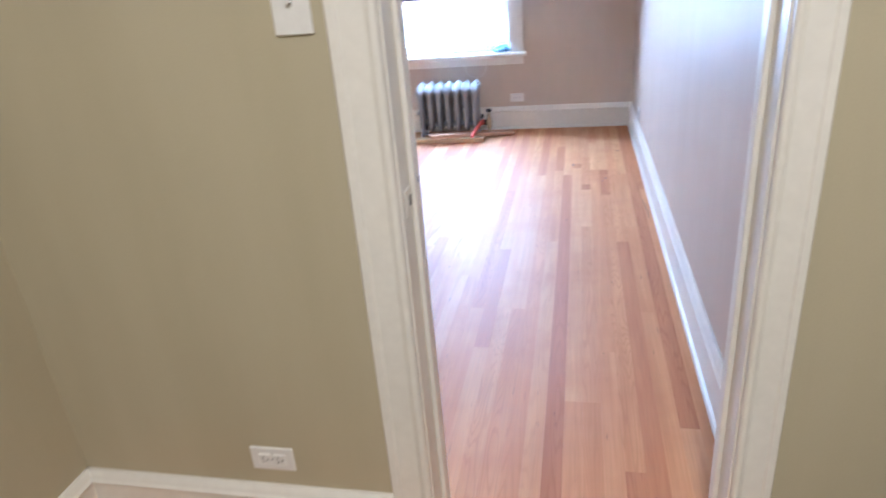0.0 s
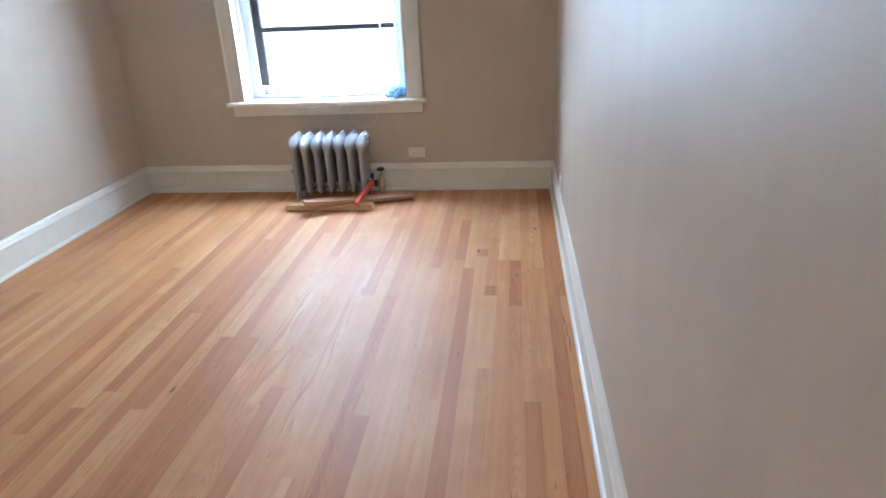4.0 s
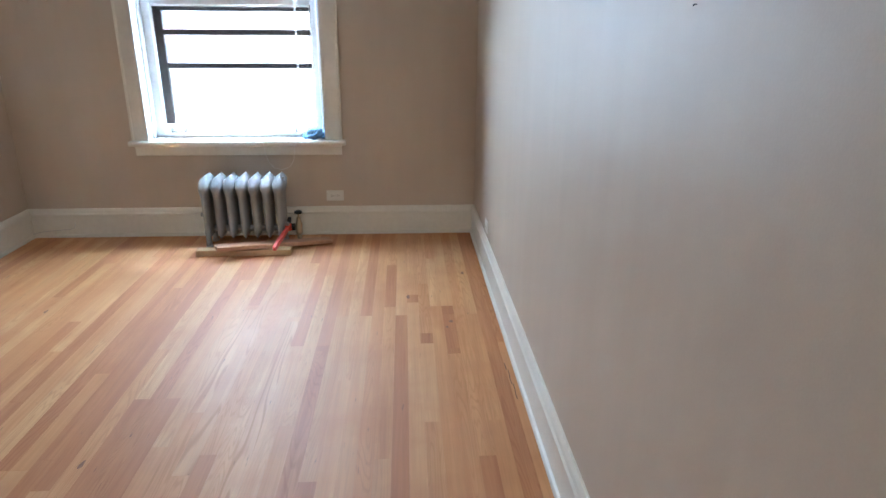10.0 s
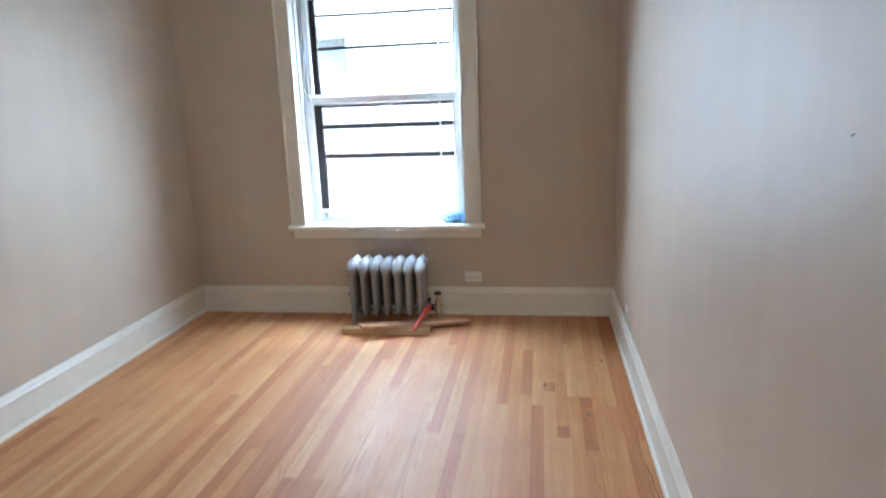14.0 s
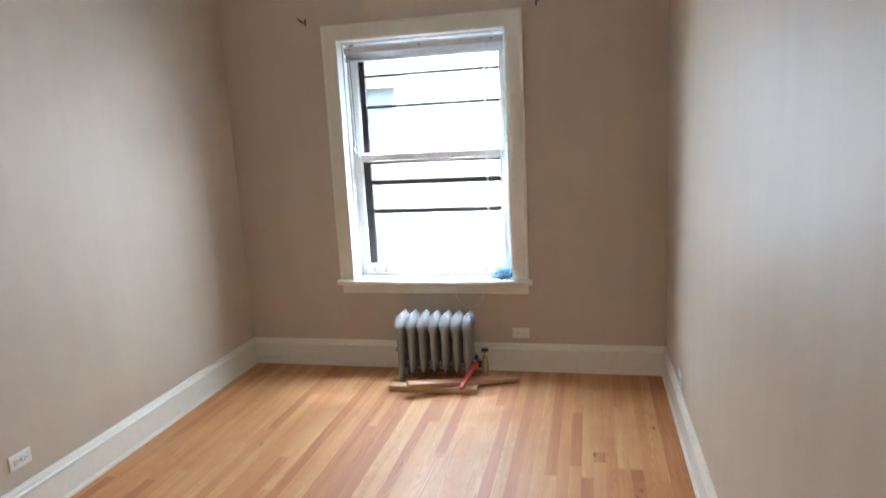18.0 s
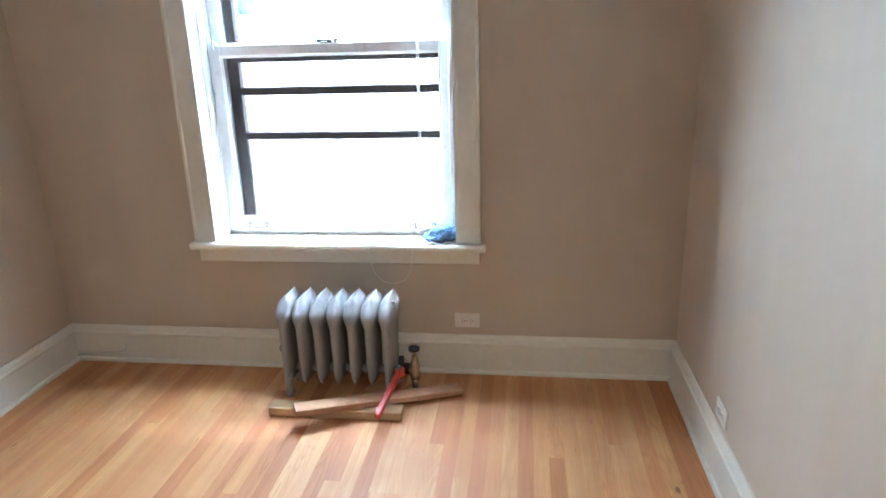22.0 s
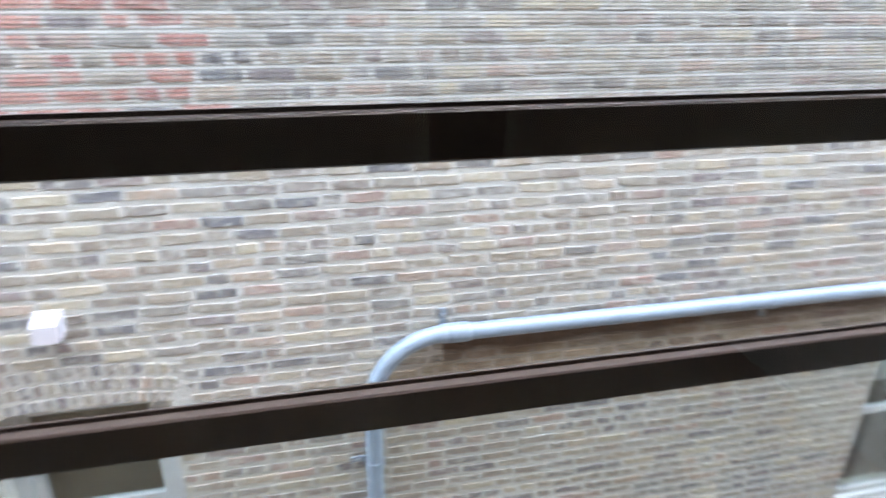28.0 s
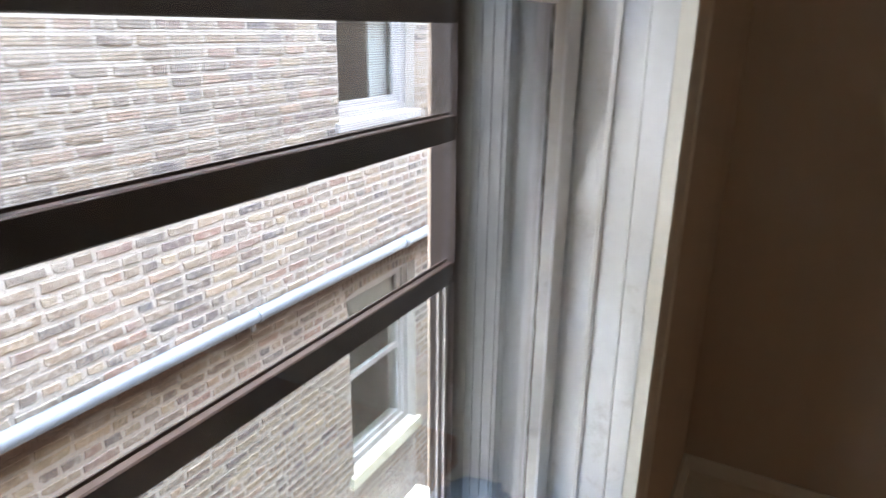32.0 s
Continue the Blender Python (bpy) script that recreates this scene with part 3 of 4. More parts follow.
# ---- window ----
win = thing("window_1", (-0.918, W, OPB), "white double-hung window with a dark storm window outside", "window")
win["kind"] = "structure"
CAS = [(0.0, 0.0), (0.0, 0.020), (0.006, 0.022), (0.014, 0.0205), (0.020, 0.020), (0.085, 0.020), (0.092, 0.023), (0.102, 0.023), (0.102, 0.0)]
bm = bmesh.new()
loft(bm, [[(OPR + d * 1.06, W - h, OPB) for d, h in CAS], [(OPR + d * 1.06, W - h, OPT + d) for d, h in CAS]])
part("casing", bm, TRIM, win)
bm = bmesh.new()
loft(bm, [[(OPL - d, W - h, OPB) for d, h in CAS], [(OPL - d, W - h, OPT + d) for d, h in CAS]])
part("casing", bm, TRIM, win)
bm = bmesh.new()
loft(bm, [[(OPL - d, W - h, OPT + d) for d, h in CAS], [(OPR + d * 1.06, W - h, OPT + d) for d, h in CAS]])
part("head_casing", bm, TRIM, win)
bm = bmesh.new()
loft(bm, [[(x, y, z) for y, z in ((W - 0.055, 0.603), (W - 0.059, 0.612), (W - 0.059, 0.624), (W - 0.053, 0.632), (5.965, 0.632), (5.965, 0.600), (W, 0.600))] for x in (CASL - 0.022, CASR + 0.022)])
part("window_sill", bm, TRIM, win, "wide cream painted stool", )
bm = bmesh.new()
loft(bm, [[(x, W - d, z) for d, z in ((0, 0.537), (0.016, 0.537), (0.020, 0.541), (0.020, 0.592), (0.026, 0.597), (0.026, 0.603), (0, 0.603))] for x in (CASL + 0.004, CASR - 0.006)])
part("apron", bm, TRIM, win)
for x0, s in ((OPR, 1), (OPL, -1)):
    bm = bmesh.new()
    box(bm, min(x0, x0 + s * 0.03), max(x0, x0 + s * 0.03), W - 0.001, 6.14, OPB - 0.05, OPT + 0.03)
    part("jamb", bm, SASH, win)
    bm = bmesh.new()   # inner stop, rounded towards the room
    pr = [(0.0, 5.908), (0.006, 5.908), (0.011, 5.912), (0.012, 5.920), (0.012, 5.944), (0.010, 5.950), (0.0, 5.950)]
    loft(bm, [[(x0 - s * d, y, z) for d, y in pr] for z in (0.632, OPT)])
    part("stop_bead", bm, SASH, win)
    bm = bmesh.new()
    box(bm, min(x0, x0 - s * 0.014), max(x0, x0 - s * 0.014), 5.993, 6.003, 0.64, OPT, 0.001)
    part("parting_bead", bm, SASH, win)
    bm = bmesh.new()   # dark outer track with its ribs
    box(bm, min(x0 - s * 0.002, x0 - s * 0.030), max(x0 - s * 0.002, x0 - s * 0.030), 6.042, 6.096, 0.64, OPT)
    for k in range(3):
        box(bm, min(x0 - s * 0.030, x0 - s * 0.0325), max(x0 - s * 0.030, x0 - s * 0.0325), 6.048 + 0.017 * k, 6.053 + 0.017 * k, 0.64, OPT)
    box(bm, min(x0, x0 - s * 0.004), max(x0, x0 - s * 0.004), 6.006, 6.0415, 0.645, 1.445)
    part("outer_track", bm, TRACK, win, "dark brown metal track")
bm = boxes((OPL, OPR, W - 0.001, 6.14, OPT, OPT + 0.03), (OPL + 0.012, OPR - 0.012, 5.908, 5.950, OPT - 0.012, OPT))
part("head_jamb", bm, SASH, win)
bm = bmesh.new()
loft(bm, [[(x, y, z) for y, z in ((5.966, 0.600), (5.966, 0.646), (6.02, 0.640), (6.205, 0.612), (6.205, 0.585), (5.966, 0.585))] for x in (OPL, OPR)])
part("outer_sill", bm, SASH, win, "weathered white outer sill")


def sash(y0, y1, zb, zt, rail_b, rail_t, stile, name):
    """A wooden sash; its pane sits in the middle of its depth."""
    l, r = OPL + 0.013, OPR - 0.013
    g = (y0 + y1) / 2
    bm = bmesh.new()
    box(bm, l, l + stile, y0, y1, zb, zt, 0.003)
    box(bm, r - stile, r, y0, y1, zb, zt, 0.003)
    box(bm, l + stile, r - stile, y0, y1, zb, zb + rail_b, 0.002)
    box(bm, l + stile, r - stile, y0, y1, zt - rail_t, zt, 0.002)
    i0, i1, k0, k1 = l + stile, r - stile, zb + rail_b, zt - rail_t
    e = 0.011   # sloped moulding round the glass
    beads = []
    for x0, s in ((i0, 1), (i1, -1)):   # the old paint is chipped along the glass
        rings = []
        for k in range(81):
            z = k0 + (k1 - k0) * k / 80
            w = 0.0075 + 0.0022 * noise.noise((z * 38, s, y0)) + 0.0012 * noise.noise((z * 130, s, 5))
            rings.append([(x0 - s * 0.001, y0 + 0.002, z), (x0 + s * w, g - 0.005, z), (x0 + s * w, g - 0.002, z), (x0 - s * 0.001, g - 0.002, z)])
        beads.append((rings, s))
    loft(bm, [[(x, y0 + 0.002, k0 - 0.001), (x, g - 0.005, k0 + e), (x, g - 0.002, k0 + e), (x, g - 0.002, k0 - 0.001)] for x in (i0 + 0.003, i1 - 0.003)])
    loft(bm, [[(x, y0 + 0.002, k1 + 0.001), (x, g - 0.005, k1 - e), (x, g - 0.002, k1 - e), (x, g - 0.002, k1 + 0.001)] for x in (i0 + 0.003, i1 - 0.003)])
    sh = part(name, bm, SASH, win)
    for rings, s in beads:
        bm = bmesh.new()
        loft(bm, rings)
        part("glazing_bead", bm, BEAD, sh, "old cream glazing bead with a chipped edge")
        bm = bmesh.new()   # dark crack where the paint has left the glass
        loft(bm, [[(r[1][0] + s * d, y, r[1][2]) for d, y in ((-0.001, g - 0.0042), (c, g - 0.0036), (c, g - 0.0018), (-0.001, g - 0.0018))]
                  for r, c in ((r, max(0.0002, 0.0012 + 0.0022 * noise.noise((r[1][2] * 55, s, y0 + 3)))) for r in rings)])
        x0 = rings[0][0][0] + s * 0.001
        part("glazing_putty", boxes((min(x0 - s * 0.001, x0 + s * 0.003), max(x0 - s * 0.001, x0 + s * 0.003), g + 0.0018, y1 + 0.001, k0 + 0.001, k1 - 0.001)), PUTTY, sh, "weathered mauve-grey putty outside the glass")
        part("paint_crack", bm, CRACK, sh, "dark gap between paint and glass")
    bm = boxes((i0 - 0.004, i1 + 0.004, g - 0.0015, g + 0.0015, k0 - 0.004, k1 + 0.004))
    p = part("pane", bm, GLASS, sh, "clear window glass")
    p.visible_shadow = False
    return sh


lower = sash(5.953, 5.990, 0.648, 1.490, 0.060, 0.042, 0.054, "lower_sash")
sash(6.004, 6.040, 1.447, 2.226, 0.044, 0.050, 0.048, "upper_sash")
for x0, s in ((OPL + 0.014, 1), (OPR - 0.014, -1)):   # shaped horns on the lower sash
    bm = bmesh.new()
    pr = [(0, 1.488), (0.040, 1.488), (0.038, 1.498), (0.028, 1.506), (0.014, 1.512), (0.008, 1.522), (0.004, 1.540), (0, 1.546)]
    loft(bm, [[(x0 + s * d, y, z) for d, z in pr] for y in (5.954, 5.989)])
    part("horn", bm, SASH, lower)
for xc in (-1.323, -0.521):   # two pull handles
    bm = bmesh.new()
    for s in (-1, 1):
        box(bm, xc + s * 0.041 - 0.009, xc + s * 0.041 + 0.009, 5.9505, 5.9535, 0.664, 0.692, 0.001)
    tube(bm, [(xc - 0.040, 5.951, 0.682), (xc - 0.038, 5.938, 0.679), (xc - 0.030, 5.931, 0.674), (xc, 5.929, 0.671), (xc + 0.030, 5.931, 0.674), (xc + 0.038, 5.938, 0.679), (xc + 0.040, 5.951, 0.682)], 0.0042, 8)
    part("sash_pull", bm, STEEL, lower, "worn steel sash pull", smooth=True)
bm = bmesh.new()   # cam lock on the meeting rail
LX = -0.918
box(bm, LX - 0.035, LX + 0.035, 5.960, 5.984, 1.490, 1.494, 0.001)
tube(bm, [(LX + 0.002, 5.972, 1.493), (LX + 0.002, 5.972, 1.502)], 0.011, 10)
tube(bm, [(LX + 0.002, 5.972, 1.501), (LX - 0.025, 5.962, 1.502), (LX - 0.049, 5.956, 1.500)], [0.005, 0.004, 0.008], 8)
tube(bm, [(LX + 0.025, 5.982, 1.493), (LX + 0.025, 5.982, 1.503), (LX + 0.037, 5.984, 1.504)], 0.005, 8)
part("sash_lock", bm, BLACK, lower, "dark cam lock", smooth=True)

# storm window: dark frame, rails, panes and a screen
SL, SR, SY0, SY1 = -1.396, -0.441, 6.096, 6.124
storm = part("storm_frame", boxes((OPL, SL, SY0, SY1 + 0.012, 0.64, OPT), (SR, OPR, SY0, SY1 + 0.012, 0.64, OPT),
                                  (SL, SR, SY0, SY1 + 0.012, 2.130, OPT)), BROWN, win, "dark brown aluminium storm frame")
bm = boxes((SL, SR, SY0 - 0.010, SY1 + 0.010, 0.630, 0.652), (SL, SR, SY0 + 0.002, SY0 + 0.007, 0.652, 0.664), (SL, SR, SY0 + 0.014, SY0 + 0.024, 0.652, 0.673))
part("bottom_rail", bm, LITRAIL, storm, "aluminium bottom rail in a grey lightened as if by the sky")
for x0, s in ((SL, 1), (SR, -1)):
    bm = boxes((min(x0, x0 + s * 0.006), max(x0, x0 + s * 0.006), SY0 + 0.010, SY0 + 0.014, 0.673, 1.058),
               (min(x0, x0 + s * 0.009), max(x0, x0 + s * 0.009), SY0 + 0.020, SY0 + 0.024, 0.673, 1.058))
    part("frame_rib", bm, LITEDGE, storm, "weathered brown metal edge, coloured tan as if lit by the sky")
for z0, z1, d in ((1.414, 1.457, 0.0), (1.266, 1.300, 0.0), (1.060, 1.092, 0.0), (1.804, 1.822, 0.004), (2.018, 2.036, 0.004)):
    bm = bmesh.new()
    box(bm, SL, SR, SY0 + d + 0.001, SY0 + d + 0.012, z0, z1, 0.0015)
    box(bm, SL, SR, SY0 + d + 0.0115, SY0 + d + 0.0135, z1 - 0.004, z1 + 0.003)
    part("rail", bm, BROWN, storm)
for z0, z1, mat, nm in ((1.304, 1.412, MESH, "insect_screen"), (0.672, 1.058, GLASS, "storm_pane"), (1.457, 1.805, GLASS, "storm_pane"), (1.820, 2.018, GLASS, "storm_pane")):
    p = part(nm, boxes((SL, SR, SY0 + 0.008, SY0 + 0.0105, z0, z1)), mat, storm)
    p.visible_shadow = False

# ---- blind, cord, rag, plaster chips, curtain hooks ----
blind = thing("mini_blind", (-0.918, 5.882, 2.10), "white mini blind pulled up to the window head", "blind")
bm = bmesh.new()
box(bm, OPL + 0.030, OPR - 0.016, 5.868, 5.902, 2.160, 2.196, 0.002)
part("headrail", bm, VINYL, blind)
for k in range(14):
    bm = bmesh.new()
    loft(bm, [[(x, 5.870 + 0.029 * u, 2.1185 + 0.0029 * k + 0.0012 * math.sin(math.pi * u)) for u in (0, 0.25, 0.5, 0.75, 1)] + [(x, 5.870 + 0.029 * u, 2.1177 + 0.0029 * k + 0.0012 * math.sin(math.pi * u)) for u in (1, 0.75, 0.5, 0.25, 0)] for x in (OPL + 0.034 + 0.002 * (k % 3), OPR - 0.020 - 0.002 * (k % 2))])
    part("slat", bm, VINYL, blind)
bm = bmesh.new()
box(bm, OPL + 0.034, OPR - 0.020, 5.871, 5.897, 2.106, 2.117, 0.002)
part("bottom_rail", bm, VINYL, blind)
for x in (-1.41, -0.93, -0.46):
    part("bracket_screw", tube(bmesh.new(), [(x, 5.868, 2.184), (x, 5.864, 2.184)], 0.005, 8), BLACK, blind)
part("tilt_wand", tube(bmesh.new(), [(-1.412, 5.866, 2.150), (-1.405, 5.868, 1.80), (-1.398, 5.868, 1.470)], 0.0042, 6), WAND, blind, "grey plastic tilt wand", smooth=True)
cord_pts = [(-0.515, 5.868, 2.160), (-0.518, 5.872, 1.60), (-0.523, 5.876, 1.10), (-0.532, 5.872, 0.80), (-0.542, 5.840, 0.66), (-0.548, 5.790, 0.636), (-0.553, 5.772, 0.622), (-0.562, 5.774, 0.560),
            (-0.570, 5.782, 0.510), (-0.600, 5.800, 0.465), (-0.650, 5.806, 0.445), (-0.700, 5.806, 0.456), (-0.732, 5.796, 0.495), (-0.748, 5.782, 0.560), (-0.752, 5.774, 0.620), (-0.745, 5.790, 0.636), (-0.732, 5.815, 0.634)]
part("lift_cord", tube(bmesh.new(), cord_pts, 0.0011, 6), CORD, blind, "white lift cord looped over the sill", smooth=True)
part("lift_cord", tube(bmesh.new(), [(x + (0.007 if z > 0.64 else 0.004), y - 0.001, z + 0.001) for x, y, z in cord_pts[:7]], 0.0011, 6), CORD, blind, "second white lift cord beside it", smooth=True)
part("pull_cord", tube(bmesh.new(), [(-0.388, 5.872, 2.16), (-0.389, 5.870, 1.5), (-0.392, 5.866, 1.0), (-0.386, 5.862, 0.64)], 0.0018, 6), CORD, blind, "thin cord in front of the jamb", smooth=True)

bm = bmesh.new()
bmesh.ops.create_icosphere(bm, subdivisions=5, radius=1.0)
for v in bm.verts:
    p = v.co.copy()
    warp = noise.noise(p * 1.3 + Vector((2, 8, 1)))
    f = 0.86 + 0.26 * noise.fractal(p * 1.5 + Vector((3, 1, 7)), 0.8, 2.2, 3)
    crease = abs(math.sin(4.2 * p.x - 5.5 * p.z + 3.2 * p.y + 5.0 * warp))
    fold = 0.20 * crease ** 0.5 - 0.10 + 0.06 * abs(math.sin(11 * p.z + 6 * p.x + 7 * warp))
    v.co = Vector((-0.438 + 0.074 * p.x * (f + fold), 5.878 + 0.068 * p.y * (f + fold), max(0.632, 0.656 + 0.042 * p.z * (f + fold) + 0.010 * p.x)))
lone("rag", bm, CLOTH, (-0.44, 5.89, 0.632), "crumpled blue cloth rag on the window stool", "rag", smooth=True)
for x, y, r, s in ((-0.470, 5.806, 0.022, 1), (-0.405, 5.822, 0.016, 4), (-0.735, 5.798, 0.017, 9), (-0.665, 5.822, 0.012, 13), (-0.700, 5.810, 0.008, 17)):
    bm = bmesh.new()
    bmesh.ops.create_icosphere(bm, subdivisions=2, radius=1.0)
    for v in bm.verts:
        f = 0.8 + 0.4 * noise.noise(v.co * 1.4 + Vector((s, 2, 5)))
        v.co = Vector((x + r * v.co.x * f * 1.3, y + r * v.co.y * f * 0.7, max(0.632, 0.637 + 0.008 * v.co.z * f)))
    lone("plaster_chip", bm, CHIP, (x, y, 0.632), "small grey flake beside the rag", "debris", "flakes on the stool")

for x, z, lean in ((-1.690, 2.378, 1), (-0.172, 2.372, -1)):
    hk = thing("curtain_hook", (x, W, z), "small dark metal curtain rod bracket above the window", "curtain bracket", "curtain brackets")
    bm = bmesh.new()
    box(bm, x - 0.006, x + 0.006, W - 0.004, W, z - 0.022, z + 0.022, 0.001)
    part("back_plate", bm, BLACK, hk)
    part("arm", tube(bmesh.new(), [(x, W - 0.003, z), (x - 0.008 * lean, W - 0.030, z - 0.004), (x - 0.018 * lean, W - 0.050, z + 0.006), (x - 0.030 * lean, W - 0.055, z + 0.020)], [0.006, 0.006, 0.007, 0.005], 8), BLACK, hk, smooth=True)

# a painted-over cable on the baseboard and a bent nail in the side wall
cable = [(-2.300, 5.812, 0.024), (-2.262, 5.8195, 0.034), (-2.230, 5.8195, 0.040), (-2.137, 5.8195, 0.048), (-2.060, 5.8195, 0.055), (-2.034, 5.8195, 0.062), (-2.025, 5.8195, 0.080), (-2.023, 5.8195, 0.100)]
lone("cable", tube(bmesh.new(), cable, 0.0028, 6), CHIP, (-2.15, 5.8195, 0.024), "thin grey cable run along the baseboard near the corner", "cable", smooth=True)
lone("nail", tube(bmesh.new(), [(XR + 0.002, 2.692, 1.363), (XR - 0.005, 2.691, 1.3625), (XR - 0.007, 2.688, 1.361)], [0.0009, 0.0009, 0.0015], 6), BLACK, (XR, 2.692, 1.363), "small bent nail in the taupe wall", "nail")

# ---- radiator ----
RX0, PITCH, RN, RYC = -1.096, 0.0752, 7, 5.640
rad = thing("radiator", (-0.850, RYC, 0), "silver painted cast-iron radiator of seven sections under the window", "radiator")


def ring(xc, yc, z, wx, wy, n=16, power=2.6):
    out = []
    for k in range(n):
        a = 2 * math.pi * k / n
        c, s = math.cos(a), math.sin(a)
        r = (abs(c) ** power + abs(s) ** power) ** (-1 / power)
        out.append((xc + wx * r * c, yc + wy * r * s, z))
    return out


LEVELS = [(0.056, 0.004, 0.066, 2.6), (0.074, 0.013, 0.084, 2.6), (0.098, 0.0205, 0.094, 2.6), (0.15, 0.024, 0.097, 2.6), (0.325, 0.0248, 0.098, 2.7), (0.337, 0.026, 0.0985, 3.0), (0.354, 0.0295, 0.0985, 3.4),
          (0.368, 0.0345, 0.0975, 3.8), (0.382, 0.0372, 0.095, 4.2), (0.396, 0.0376, 0.0905, 4.2), (0.41, 0.0376, 0.084, 4.0), (0.422, 0.034, 0.077, 3.6), (0.432, 0.023, 0.07, 3.2), (0.441, 0.011, 0.064, 3.0), (0.448, 0.0022, 0.058, 3.0)]
for k in range(RN):
    xc = RX0 + PITCH * k
    bm = bmesh.new()
    loft(bm, [ring(xc, RYC + 0.62 * max(0.0, z - 0.377), z, wx, wy, 20, pw) for z, wx, wy, pw in LEVELS])
    if k in (0, RN - 1):
        for s in (-1, 1):
            loft(bm, [ring(xc, RYC + s * 0.070, z, wx, wy, 10) for z, wx, wy in ((0.0, 0.021, 0.026), (0.012, 0.019, 0.024), (0.045, 0.015, 0.018), (0.110, 0.018, 0.022))])
    part("section", bm, SILVER, rad, smooth=True)
for z in (0.105, 0.400):
    part("hub", tube(bmesh.new(), [(RX0, RYC, z), (RX0 + PITCH * (RN - 1), RYC, z)], 0.020, 14), SILVER, rad, smooth=True)
for x, z, s in ((RX0 - 0.026, 0.205, -1), (RX0 + PITCH * 6 + 0.026, 0.416, 1), (RX0 + PITCH * 6 + 0.022, 0.436, 1)):
    part("plug", tube(bmesh.new(), [(x, RYC - 0.03, z), (x + s * 0.016, RYC - 0.03, z)], 0.014 if z < 0.3 else 0.008, 8), SILVER, rad, "small threaded plug")

valve = thing("radiator_valve", (-0.545, 5.655, 0), "tarnished brass steam valve with a black handwheel", "valve")
VX, VY = -0.545, 5.655
part("supply_pipe", tube(bmesh.new(), [(VX, VY, 0), (VX, VY, 0.070)], 0.015, 12), BRASS, valve, smooth=True)
bm = bmesh.new()
tube(bm, [(VX, VY, 0.055), (VX, VY, 0.070), (VX, VY, 0.085), (VX, VY, 0.120), (VX, VY, 0.135), (VX, VY, 0.150)], [0.018, 0.024, 0.021, 0.023, 0.018, 0.014], 12)
tube(bm, [(VX, VY, 0.103), (VX - 0.030, VY, 0.103)], 0.018, 12)
part("valve_body", bm, BRASS, valve, smooth=True)
part("union_nut", tube(bmesh.new(), [(VX - 0.024, VY, 0.103), (VX - 0.048, VY, 0.103)], 0.026, 6), BLACK, valve)
part("bonnet", tube(bmesh.new(), [(VX, VY, 0.148), (VX, VY, 0.166), (VX, VY, 0.170), (VX, VY, 0.196)], [0.015, 0.012, 0.006, 0.005], 8), BRASS, valve)
part("handwheel", tube(bmesh.new(), [(VX, VY, 0.190), (VX, VY, 0.194), (VX, VY, 0.206), (VX, VY, 0.212)], [0.016, 0.025, 0.025, 0.012], 14), BLACK, valve, "black round handwheel", smooth=True)
bm = bmesh.new()
tube(bm, [(VX, VY, 0.0), (VX, VY, 0.006)], 0.034, 16)
part("floor_flange", bm, BRASS, valve)

# ---- boards and wrench ----
bm = bmesh.new()
box(bm, -1.128, -0.562, 5.392, 5.462, 0.0, 0.038, 0.003)
lone("wood_block", bm, PINE, (-0.845, 5.427, 0), "raw pine two-by-two lying before the radiator", "lumber")
bm = bmesh.new()
box(bm, -0.362, 0.362, -0.036, 0.036, -0.0125, 0.0125, 0.002)
ang, tilt = math.atan2(0.339, 0.643), 0.093
bm.transform(Matrix.Translation((-0.6635, 5.4845, 0.0465)) @ Matrix.Rotation(ang, 4, "Z") @ Matrix.Rotation(tilt, 4, "Y"))
lone("plank", bm, REDPINE, (-0.6635, 5.4845, 0.0), "reddish pine plank laid askew over the block", "lumber")

wrench = thing("pipe_wrench", (-0.625, 5.50, 0.07), "red pipe wrench gripping the valve nut, handle on the plank", "wrench")
A, B = Vector((-0.642, 5.306, 0.072)), Vector((-0.594, 5.634, 0.130))
d = (B - A).normalized()
sd = d.cross(Vector((0, 0, 1))).normalized()
up = sd.cross(d)


def bar(p, q, w0, w1, h0, h1, bm=None):
    bm = bm or bmesh.new()
    def quad(c, w, h):
        return [c + sd * w + up * h, c - sd * w + up * h, c - sd * w - up * h, c + sd * w - up * h]
    loft(bm, [quad(p, w0 * 0.8, h0 * 0.8), quad(p + d * 0.006, w0, h0), quad(q, w1, h1)])
    return bm


part("handle", bar(A, A + d * 0.267, 0.011, 0.009, 0.012, 0.013), RED, wrench)
bm = bar(A + d * 0.262, A + d * 0.294, 0.013, 0.020, 0.016, 0.024)
part("housing", bm, RED, wrench)
part("adjusting_nut", tube(bmesh.new(), [A + d * 0.270 + up * 0.026, A + d * 0.285 + up * 0.030], 0.014, 10), STEEL, wrench)
bm = bar(A + d * 0.284, B + up * 0.040, 0.010, 0.010, 0.020, 0.010)
part("hook_jaw", bm, BLACK, wrench, "blackened hook jaw")
bm = bar(A + d * 0.292, B - up * 0.020, 0.011, 0.011, 0.012, 0.010)
part("heel_jaw", bm, BLACK, wrench, "blackened heel jaw")

